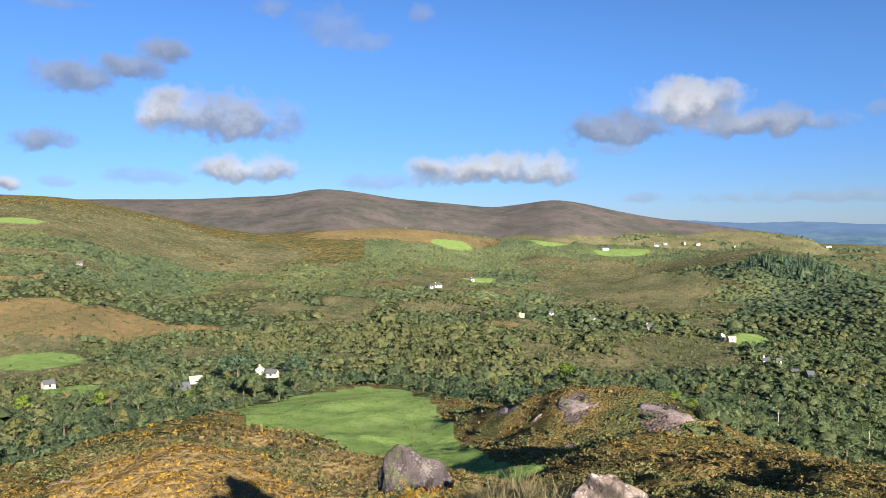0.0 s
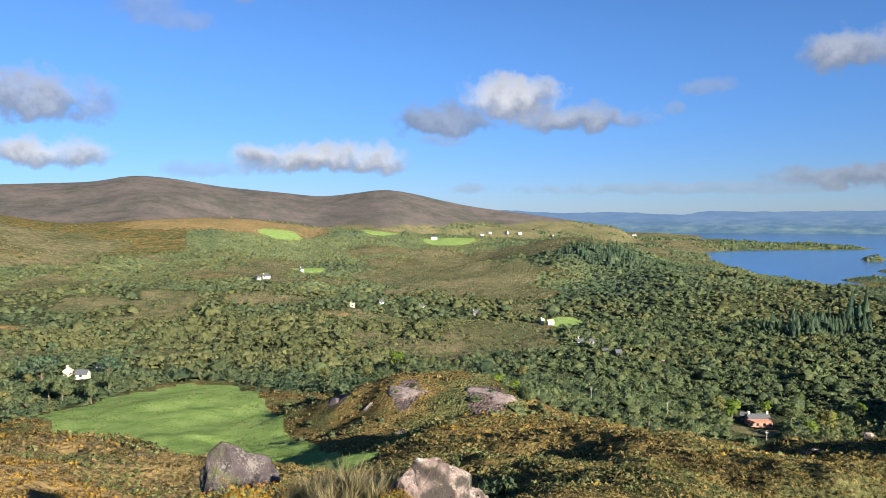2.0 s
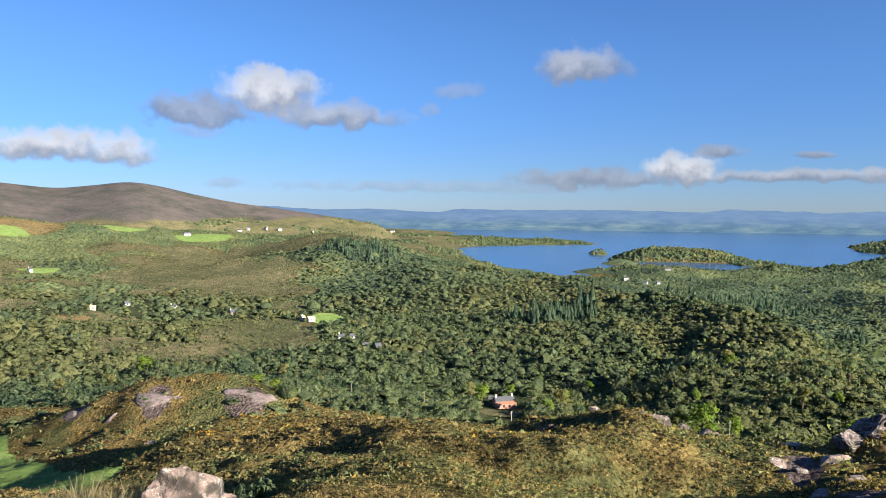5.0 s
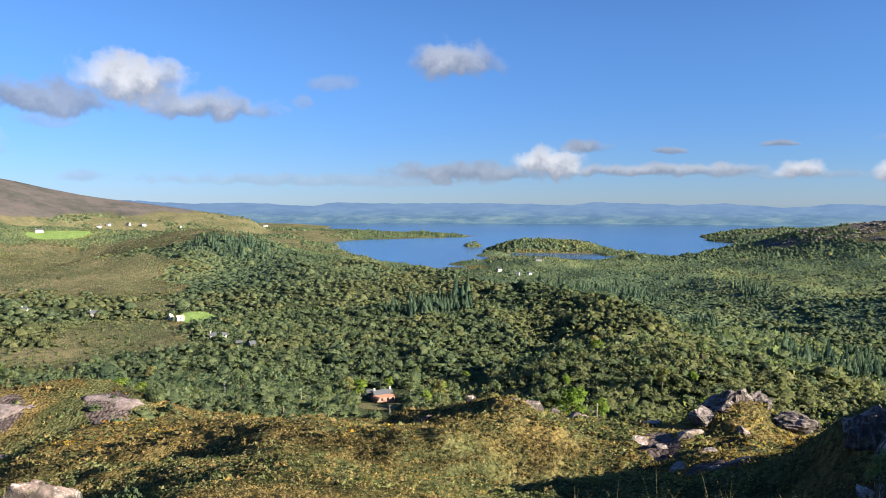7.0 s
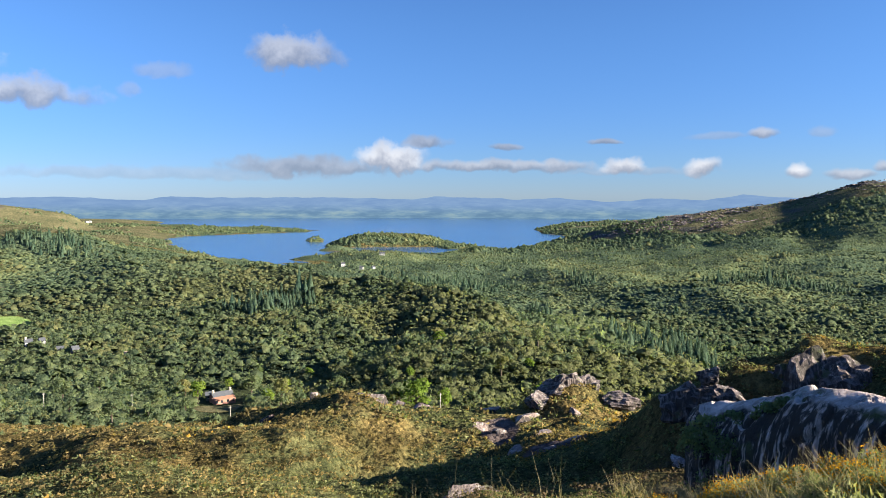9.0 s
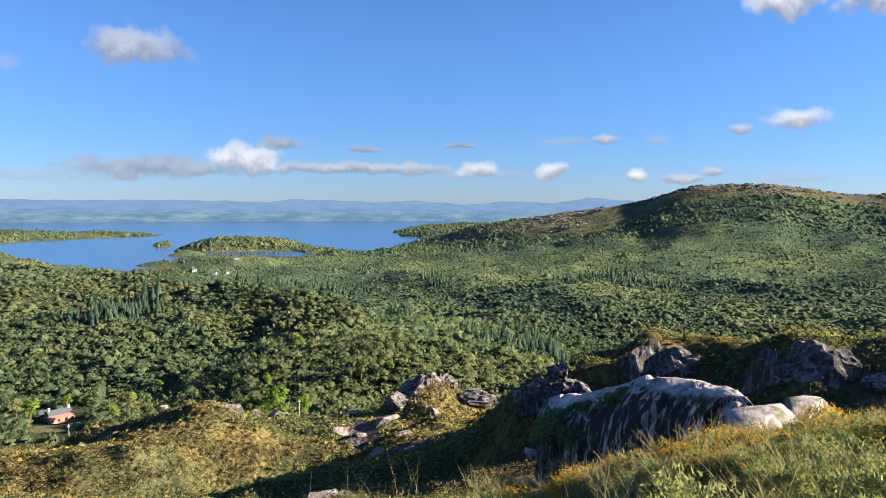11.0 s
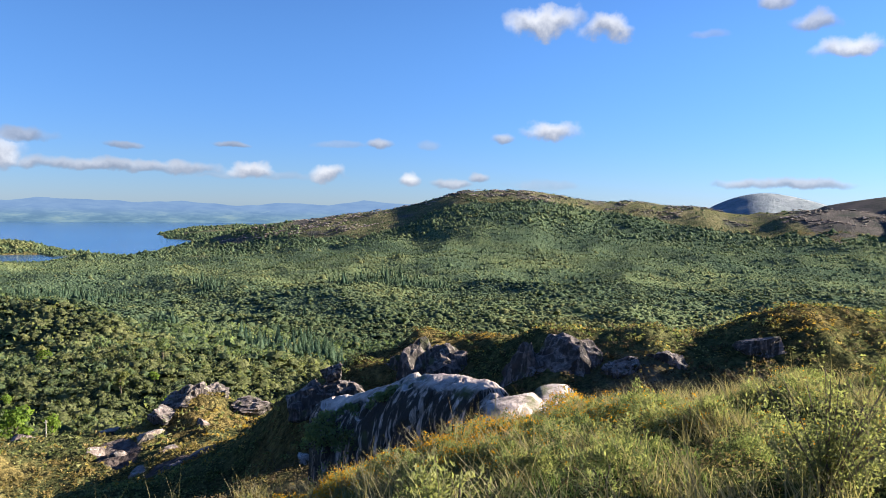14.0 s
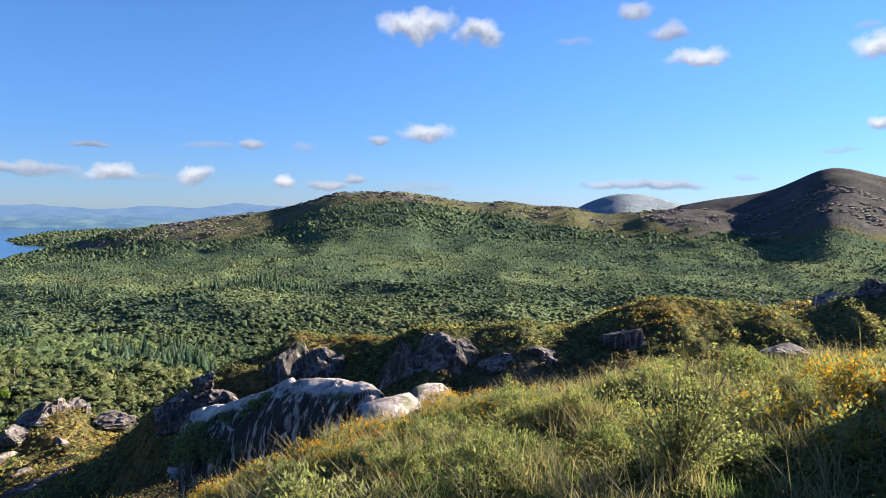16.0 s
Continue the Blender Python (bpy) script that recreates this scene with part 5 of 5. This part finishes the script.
def gorse_bush(seed, flowers):
    """A low bush of spiny sprigs with yellow flowers near the tips; radius about 1."""
    rng = np.random.default_rng(seed)
    root = tagged(new("gorse_bush"), "low spiny green gorse bush with orange-yellow flowers", "bush", "gorse bushes on the summit")
    lobes = [(0, 0, 0.2)] + [(math.cos(t) * 0.55, math.sin(t) * 0.55, rng.uniform(0.05, 0.3)) for t in rng.uniform(0, 6.28, 7)]
    radii = [(0.65, 0.65, 0.5)] + [(rng.uniform(0.22, 0.42),) * 2 + (rng.uniform(0.25, 0.5),) for _ in range(7)]
    n = 470
    s = clumps(rng, lobes, radii, n, 1.0, 0.9)
    tri, way = s[:, :3].reshape(n, 3, 3), s[:, 3:].reshape(n, 3, 3)[:, 0]
    tip = tri.mean(1)
    way = way / np.linalg.norm(way, axis=1)[:, None]
    verts = []
    for k in range(4):                                   # each sprig is a spray of narrow spines
        d = way + rng.normal(size=(n, 3)) * 0.55 + np.array([0, 0, 0.3])
        d /= np.linalg.norm(d, axis=1)[:, None]
        side = np.cross(d, rng.normal(size=(n, 3)))
        side /= np.linalg.norm(side, axis=1)[:, None]
        length = rng.uniform(0.05, 0.12, (n, 1))
        start = tip - d * 0.04 + rng.normal(size=(n, 3)) * 0.03
        verts += [np.stack([start - side * 0.016, start + side * 0.016, start + d * length], 1)]
    v = np.concatenate(verts).reshape(-1, 3)
    child("foliage", mesh_of("foliage", v, np.arange(len(v)).reshape(-1, 3)), GORSE, root)["kind"] = "stuff"
    m = np.nonzero(rng.uniform(size=n) < flowers)[0]
    if len(m):
        m = np.repeat(m, 5)
        f = clumps(rng, [(0, 0, 0)], [(0.05, 0.05, 0.05)], len(m), 0.024)[:, :3].reshape(-1, 3, 3) + (tip[m] + way[m] * 0.07 + rng.normal(size=(len(m), 3)) * 0.03)[:, None, :]
        f = f.reshape(-1, 3)
        child("blossom", mesh_of("blossom", f, np.arange(len(f)).reshape(-1, 3)), FLOWER, root, "orange-yellow gorse flowers")["kind"] = "stuff"
    stems = bmesh.new()
    for t in np.linspace(0, 5.5, 7):
        top = Vector((math.cos(t) * 0.5, math.sin(t) * 0.5, 0.32))
        ret = bmesh.ops.create_cone(stems, cap_ends=True, segments=5, radius1=0.018, radius2=0.007, depth=top.length)
        bmesh.ops.transform(stems, matrix=Matrix.Translation(top / 2) @ top.to_track_quat("Z", "Y").to_matrix().to_4x4(), verts=ret["verts"])
    part("stem_cluster", stems, BARK, root)["kind"] = "stuff"
    return root


def set_bushes():
    rng = np.random.default_rng(31)
    first = [gorse_bush(401 + k, f) for k, f in enumerate((0.0, 0.05, 0.3, 0.75))]
    spots = [(-1.0, 19.6, 0.7, 0), (-3.2, 17.2, 0.9, 2), (-2.0, 16.8, 0.8, 3), (-0.6, 17.3, 0.9, 3), (0.6, 18.6, 0.7, 3), (1.9, 18.3, 0.7, 3), (3.0, 18.0, 0.6, 3), (-5.2, 18.6, 0.8, 0), (-6.6, 20.5, 0.9, 0), (4.2, 17.6, 0.5, 2), (5.4, 18.0, 0.5, 2), (7.6, 17.4, 0.5, 1), (9.4, 15.2, 0.5, 3), (-8, 21, 0.8, 0), (-12, 22, 0.9, 1), (91.2, 12.4, 0.7, 3), (86.2, 11.5, 0.35, 2), (88.4, 11.8, 0.3, 2), (70.0, 11, 0.6, 0), (78.5, 9.0, 0.55, 2)]
    while len(spots) < 135:
        a, r = rng.uniform(69, 125), 2.9 + 11.5 * rng.uniform() ** 0.8
        if a < 84 and r > 12 and a > 66:
            continue
        if abs(a - 104) < 5 and r < 6.2:
            continue
        if a < 78 and r < 10:
            continue
        bloom = float(fractal(np.array([spot(a, r)[0]]), np.array([spot(a, r)[1]]), 2.4, 2, 331)[0])
        if spot(a, r)[2] + 0.3 - EYE > math.tan(radians(float(np.interp(a, (60, 70, 78, 84, 91, 93), (-18, -17.5, -16.2, -15.0, -13.9, -2))))) * r:
            continue
        spots.append((a, r, rng.uniform(0.30, 0.60), 3 if bloom > 0.42 else 2 if bloom > 0.2 else int(rng.choice(2))))
    spots += [(rng.uniform(76, 84), rng.uniform(6.5, 8.5), rng.uniform(0.25, 0.4), int(rng.choice(3))) for _ in range(10)]
    used = set()
    for a, r, s, kind in spots:
        x, y, z = spot(a, r)
        bush = first[kind] if kind not in used else copy_thing(first[kind], Matrix())
        used.add(kind)
        bush.matrix_world = pose(x, y, z - 0.03, 0, 0, rng.uniform(0, 360)) @ Matrix.Diagonal((s, s, s * rng.uniform(0.7, 1.05), 1))


set_bushes()


def meadow_tufts():
    rng = np.random.default_rng(15)
    x, y = polar_points(rng, 5200, -17, 9, 105, 320)
    corners = [(q * math.sin(radians(p)), q * math.cos(radians(p))) for p, q in MEADOW]
    keep = inside_polygon(x, y, corners) & (fractal(x, y, 26.0, 3, 401) > 0.15)
    x, y = x[keep], y[keep]
    s = rng.uniform(0.2, 0.55, (len(x), 1))
    scatter("rush_tufts", [mound_shape(rng, 8, 0.4) for _ in range(4)], np.stack([x, y, height(x, y) - 0.05], -1), np.concatenate([s, s * 0.8], 1), rng, GORSE, "small dark tufts of rush in the meadow", "rushes")


meadow_tufts()


# houses ----------------------------------------------------------------------
WALLS = {"white": plain("white_render", (0.46, 0.45, 0.43), 0.9, 0.12), "cream": plain("cream_render", (0.40, 0.36, 0.29), 0.9, 0.2), "terracotta": plain("terracotta_render", (0.33, 0.165, 0.12), 0.9, 0.15), "board": plain("dark_boards", (0.16, 0.14, 0.12), 0.85, 0.2)}
ROOFS = {"slate": plain("slate", (0.075, 0.080, 0.090), 0.85, 0.25, 2.0), "tan": plain("tan_roof", (0.45, 0.34, 0.22), 0.8, 0.15), "red_tile": plain("red_tile", (0.32, 0.16, 0.10), 0.8, 0.15), "cream": WALLS["cream"]}
PANE = plain("dark_pane", (0.03, 0.035, 0.04), 0.1, 0.1)
FRAME = plain("white_frame", (0.75, 0.75, 0.73), 0.6, 0.05)
WOODEN = plain("weathered_wood", (0.20, 0.17, 0.14), 0.9, 0.3, 5.0)
LOOKS = {"white": "small white-rendered house", "cream": "pale old stone house", "terracotta": "terracotta-painted cottage", "board": "low dark boarded house"}
COVER = {"slate": "with a grey slate roof", "tan": "with a tan roof", "red_tile": "with a red tiled roof", "cream": "with pale gables"}


def box(bm, x, y, z, sx, sy, sz, bevel=0.0):
    ret = bmesh.ops.create_cube(bm, size=1.0)
    bmesh.ops.transform(bm, matrix=Matrix.Translation((x, y, z)) @ Matrix.Diagonal((sx, sy, sz, 1)), verts=ret["verts"])
    if bevel:
        edges = list({e for v in ret["verts"] for e in v.link_edges})
        bmesh.ops.bevel(bm, geom=edges, offset=bevel, segments=1, affect="EDGES")


def house(a, r, long, deep, tall, turn, walls, roof, chimneys):
    x, y, z = spot(a, r)
    low = min(spot_xy(x + dx, y + dy) for dx in (-long / 3, long / 3) for dy in (-deep / 3, deep / 3))
    root = tagged(new("house"), LOOKS[walls] + " " + COVER[roof] + " among trees", "house")
    pitch = deep * 0.36
    bm = bmesh.new()                                     # walls with gables
    h, l, d = tall, long / 2, deep / 2
    low_z = low - z - 0.6
    front = [bm.verts.new(p) for p in ((-l, -d, low_z), (-l, d, low_z), (-l, d, h), (-l, 0, h + pitch), (-l, -d, h))]
    back = [bm.verts.new((l, v.co.y, v.co.z)) for v in front]
    bm.faces.new(front)
    bm.faces.new(back[::-1])
    for i in range(5):
        bm.faces.new((front[i], back[i], back[(i + 1) % 5], front[(i + 1) % 5]))
    bmesh.ops.recalc_face_normals(bm, faces=bm.faces)
    part("wall", bm, WALLS[walls], root)
    for side in (-1, 1):                                 # two roof slopes with eaves
        bm = bmesh.new()
        eave, ridge = Vector((0, side * (d + 0.35), h - 0.24)), Vector((0, 0, h + pitch + 0.06))
        lo = [bm.verts.new((sx * (l + 0.25), p.y, p.z + t)) for t in (0, 0.16) for p in (eave, ridge) for sx in (-1, 1)]
        for f in ((0, 1, 3, 2), (4, 6, 7, 5), (0, 4, 5, 1), (2, 3, 7, 6), (0, 2, 6, 4), (1, 5, 7, 3)):
            bm.faces.new([lo[i] for i in f])
        bmesh.ops.recalc_face_normals(bm, faces=bm.faces)
        part("roof", bm, ROOFS[roof], root)
    for k in range(chimneys):
        bm = bmesh.new()
        cx = (l - 0.5) * (1 if k else -1)
        box(bm, cx, 0, h + pitch + 0.35, 0.7, 0.6, 1.3, 0.03)
        box(bm, cx, 0, h + pitch + 1.02, 0.85, 0.75, 0.12)
        part("chimney", bm, WALLS["cream"] if walls != "white" else WALLS["white"], root)
    count = max(1, int(long / 3))
    for k in range(count):
        wx = -l + (k + 0.5) * long / count
        if k == count // 2 and count > 1:
            bm = bmesh.new()
            box(bm, wx, -d - 0.03, 1.0, 0.95, 0.08, 2.05, 0.02)
            part("door", bm, FRAME if walls == "terracotta" else WOODEN, root)
            continue
        for level in range(2 if tall > 4.4 else 1):
            bm = bmesh.new()
            box(bm, wx, -d - 0.02, 1.5 + 2.4 * level, 1.0, 0.06, 1.15, 0.01)
            win = part("window", bm, PANE, root)
            bm = bmesh.new()
            box(bm, wx, -d - 0.05, 0.87 + 2.4 * level, 1.2, 0.14, 0.1)
            part("sill", bm, FRAME, win)
    root.matrix_world = pose(x, y, z, 0, 0, -a + turn)
    return root


for row in HOUSES:
    house(*row)
first = house(16.0, 2280, 12, 7, 4.5, 0, "white", "slate", 1)
first["group"] = "far village houses"
first["label"] = "small white house in the far village"
for k, (a, r) in enumerate(VILLAGE):
    x, y, z = spot(a, r)
    copy_thing(first, pose(x, y, z + 3, 0, 0, 37 * k))

# lean-to in front of the cottage
x, y, z = spot(36.1, 285.2)
porch = tagged(new("lean_to"), "low terracotta lean-to with a sunlit tiled roof", "lean-to")
bm = bmesh.new()
box(bm, 0, 0, 0.6, 8.2, 2.0, 2.6, 0.03)
part("wall", bm, WALLS["terracotta"], porch)
bm = bmesh.new()
box(bm, 0, 0, 0, 8.6, 2.3, 0.14, 0.02)
bmesh.ops.transform(bm, matrix=pose(0, 0.1, 2.1, 16), verts=bm.verts)
part("roof", bm, ROOFS["red_tile"], porch)
for wx in (-3.2, -1.2, 1.2, 3.3):
    bm = bmesh.new()
    box(bm, wx, -1.01, 1.1, 0.9, 0.06, 1.0, 0.01)
    part("window", bm, PANE, porch)
porch.matrix_world = pose(x + 1.2, y + 0.3, z, 0, 0, -36.1 + 22)


# poles, posts and fence ---------------------------------------------------------
def tube(bm, p, q, r1, r2, segments=8):
    p, q = Vector(p), Vector(q)
    ret = bmesh.ops.create_cone(bm, cap_ends=True, segments=segments, radius1=r1, radius2=r2, depth=(q - p).length)
    bmesh.ops.transform(bm, matrix=Matrix.Translation((p + q) / 2) @ (q - p).to_track_quat("Z", "Y").to_matrix().to_4x4(), verts=ret["verts"])


def utility_pole(a, r, tall, material_of):
    x, y, z = spot(a, r)
    root = tagged(new("utility_pole"), "slim weathered wooden utility pole with a short crossarm", "pole", "utility poles in the valley")
    bm = bmesh.new()
    tube(bm, (0, 0, -0.6), (0, 0, tall), 0.12, 0.09)
    part("post", bm, material_of, root)
    bm = bmesh.new()
    box(bm, 0, 0, tall - 0.5, 0.9, 0.08, 0.08, 0.01)
    part("crossarm", bm, material_of, root)
    for k in (-0.38, 0, 0.38):
        bm = bmesh.new()
        tube(bm, (k, 0, tall - 0.44), (k, 0, tall - 0.2), 0.03, 0.025)
        part("insulator", bm, WOODEN, root)
    root.matrix_world = pose(x, y, z, 0, 0, -a + 30)


PALE_POST = plain("pale_wood", (0.34, 0.31, 0.27), 0.9, 0.2, 5.0)
for a, r, tall in ((36.7, 205, 8.0), (52.7, 168, 7.4), (24.3, 262, 7.0), (29.9, 250, 6.5)):
    utility_pole(a, r, tall, PALE_POST)

fence = tagged(new("fence"), "line of small weathered wooden fence posts with wire on the crest", "fence")
stakes = []
for k, a in enumerate((113.6, 114.6, 115.7, 116.9, 118.2, 119.4, 120.5, 121.6)):
    x, y, z = spot(a, 45.6 + 0.7 * k)
    bm = bmesh.new()
    tube(bm, (x, y, z - 0.3), (x + 0.04 * (k % 3 - 1), y, z + 0.8), 0.04, 0.035, 6)
    part("post", bm, PALE_POST, fence)
    stakes.append(Vector((x, y, z + 0.7)))
for p, q in zip(stakes, stakes[1:]):
    bm = bmesh.new()
    tube(bm, p, q, 0.008, 0.008, 4)
    part("wire", bm, WOODEN, fence)


# trees that stand apart -----------------------------------------------------------
def tree(seed, leaf, spread=1.0, lobes=9, count=620, label="broadleaf tree with an uneven rounded crown"):
    """A tapered trunk with limbs and a crown of leaf clumps; about 8 m tall."""
    rng = np.random.default_rng(seed)
    root = tagged(new("tree"), label, "tree", "single trees in the valley")
    bm = bmesh.new()
    tube(bm, (0, 0, -0.5), (0.1, 0.05, 2.2), 0.26, 0.19)
    tube(bm, (0.1, 0.05, 2.2), (0.0, 0.2, 5.6), 0.19, 0.07)
    centres, radii = [(0, 0, 5.6)], [(1.6 * spread, 1.6 * spread, 1.7)]
    for k in range(lobes):
        t, h = k * 2.4 + rng.uniform(-0.4, 0.4), rng.uniform(3.0, 6.6)
        w = rng.uniform(0.9, 2.0) * spread * (1.15 - abs(h - 4.4) / 5)
        c = Vector((math.cos(t) * w, math.sin(t) * w, h))
        tube(bm, (0.05, 0.1, max(1.6, h - 1.7)), c, 0.08, 0.03, 5)
        centres.append(tuple(c))
        q = rng.uniform(0.7, 1.35)
        radii.append((q * spread, q * spread, q * 0.8))
    part("trunk", bm, BARK, root)
    s = clumps(rng, centres, radii, count, 0.34, 0.6)
    me = mesh_of("crown", s[:, :3], np.arange(len(s)).reshape(-1, 3), True)
    round_off(me, s[:, 3:])
    child("crown", me, leaf, root)["kind"] = "stuff"
    return root


PALE_LEAF = leafy("pale_leaf", (0.10, 0.12, 0.04), (0.19, 0.19, 0.08), (0.28, 0.25, 0.12), 0.09, 0.6)
BRIGHT_LEAF = leafy("bright_leaf", (0.07, 0.12, 0.02), (0.13, 0.19, 0.03), (0.20, 0.24, 0.05))


def set_trees():
    rng = np.random.default_rng(61)
    kinds = [tree(501, LEAF), tree(502, LEAF, 0.85, 7, 520), tree(503, PALE_LEAF, 0.9, 8, 560, "pale grey-green willow tree"), tree(504, BRIGHT_LEAF, 1.05, 10, 680, "bright green broadleaf tree in full leaf"), tree(505, NEEDLE, 1.5, 12, 820, "broad dark blue-green pine with flat tiers")]
    spots = [(-15.6, 318, 1.7, 4), (-13.8, 338, 1.0, 1), (-11.4, 330, 1.2, 4), (-15.2, 285, 1.25, 0), (-17.8, 270, 1.0, 2), (34.4, 285, 1.1, 3), (33.5, 300, 1.3, 2), (38.3, 292, 1.4, 0), (40.5, 270, 1.3, 2), (49.5, 215, 1.5, 0), (50.8, 205, 1.45, 3), (48.0, 210, 1.3, 0), (46.8, 200, 1.1, 1)]
    while len(spots) < 130:
        a = rng.uniform(-31, 62)
        r = rng.uniform(175, 330)
        x, y, z = spot(a, r)
        use = land_use(np.array([x]), np.array([y]), np.array([z]))
        if use["meadow"][0] > 0.2 or use["wood"][0] < 0.4:
            continue
        if any(abs(a - ca) < wa and abs(r - cr) < wr for ca, cr, wa, wr in CLEARINGS):
            continue
        spots.append((a, r, rng.uniform(0.5, 1.15), int(rng.choice(4, p=(0.4, 0.3, 0.15, 0.15)))))
    used = set()
    for a, r, s, kind in spots:
        x, y, z = spot(a, r)
        t = kinds[kind] if kind not in used else copy_thing(kinds[kind], Matrix())
        used.add(kind)
        t.matrix_world = pose(x, y, z, 0, 0, rng.uniform(0, 360)) @ Matrix.Diagonal((s, s, s * rng.uniform(0.85, 1.1), 1))


set_trees()


def round_bush(a, r, s, leaf, label):
    x, y, z = spot(a, r)
    rng = np.random.default_rng(int(a * 10) + 700)
    root = tagged(new("bush"), label, "bush")
    m, f = mound_shape(rng, 420, 0.12)
    me = mesh_of("foliage", m[:, :3], f, True)
    round_off(me, m[:, 3:])
    child("foliage", me, leaf, root)["kind"] = "stuff"
    bm = bmesh.new()
    for t in (0, 1.6, 3.1, 4.7):
        tube(bm, (0, 0, -0.1), (math.cos(t) * 0.35, math.sin(t) * 0.35, 0.4), 0.05, 0.02, 5)
    part("stem_cluster", bm, BARK, root)
    root.matrix_world = pose(x, y, z) @ Matrix.Diagonal((s, s, s * 1.25, 1))


round_bush(-7.6, 118, 1.1, LEAF, "small round green bush alone in the meadow")
round_bush(-5.2, 112, 1.0, LEAF, "small green bush at the foot of the meadow")
round_bush(15.0, 66, 1.6, BRIGHT_LEAF, "bright green round bush among brown heath")
round_bush(19.5, 163, 2.6, LEAF, "dark green bush below a bare rock slab")
round_bush(-9.0, 24, 1.3, LEAF, "dark green bush beside the angular boulder")
round_bush(17, 33, 1.3, LEAF, "dark green bush on the slope")


WILLOW = leafy("willow_leaf", (0.075, 0.085, 0.038), (0.145, 0.15, 0.066), (0.21, 0.205, 0.10), 0.6, 0.5)


def willow_sapling(a, r):
    """A thin young willow: upright twigs with small pale leaves."""
    rng = np.random.default_rng(81)
    x, y, z = spot(a, r)
    root = tagged(new("sapling"), "young willow with thin twigs and small yellow-green leaves", "sapling")
    leaves = []
    for k in range(46):
        t, lean, tall = rng.uniform(0, 6.283), rng.uniform(0.05, 0.6), rng.uniform(0.35, 0.75)
        top = Vector((math.cos(t) * lean, math.sin(t) * lean, tall))
        if k < 24:
            bm = bmesh.new()
            tube(bm, (0, 0, -0.05), top * 0.55 + Vector((0, 0, 0.08)), 0.007, 0.005, 5)
            tube(bm, top * 0.55 + Vector((0, 0, 0.08)), top + Vector((0, 0, 0.1)), 0.005, 0.002, 4)
            part("twig", bm, BARK, root)
        n = 95
        f = rng.uniform(0.25, 1.1, (n, 1))
        p = np.array(top) * f + rng.normal(size=(n, 3)) * 0.045
        d, e = rng.normal(size=(n, 3)), rng.normal(size=(n, 3))
        d /= np.linalg.norm(d, axis=1)[:, None]
        e = np.cross(d, e)
        e /= np.linalg.norm(e, axis=1)[:, None]
        leaves.append(np.stack([p - d * 0.016, p + e * 0.0075, p + d * 0.016, p - e * 0.0075], 1))
    v = np.concatenate(leaves).reshape(-1, 3)
    child("foliage", mesh_of("foliage", v, np.arange(len(v)).reshape(-1, 4)), WILLOW, root)["kind"] = "stuff"
    root.matrix_world = pose(x, y, z)


willow_sapling(107.2, 5.9)


# rocks on the crest of the far hill --------------------------------------------------
def crest_rocks():
    rng = np.random.default_rng(91)
    x, y = polar_points(rng, 9000, 58, 122, 1720, 2150)
    z = height(x, y)
    a = np.degrees(np.arctan2(x, y)) % 360
    brow = np.tan(np.radians(np.interp(a, *np.array(RANGES[2][2]).T))) * RIDGE + 112
    keep = ((z - EYE + 112 + 10 * fractal(x, y, 90.0, 3, 95)) / np.maximum(brow, 8) > np.interp(a, (60, 75, 80, 94, 98), (0.45, 0.5, 0.85, 0.85, 0.7))) & (fractal(x, y, 60.0, 3, 97) > -0.05)
    x, y, z = x[keep], y[keep], z[keep]
    s = rng.uniform(1.4, 5.0, (len(x), 1))
    shapes = [dome_shape(rng, 5, 2, 0.5) for _ in range(6)]
    scatter("hill_rocks", shapes, np.stack([x, y, z - s[:, 0] * 0.25], -1), np.concatenate([s * 1.4, s * 0.55], 1), rng, ROCK, "grey rock outcrops along the crest of the hill", "rocks")


crest_rocks()
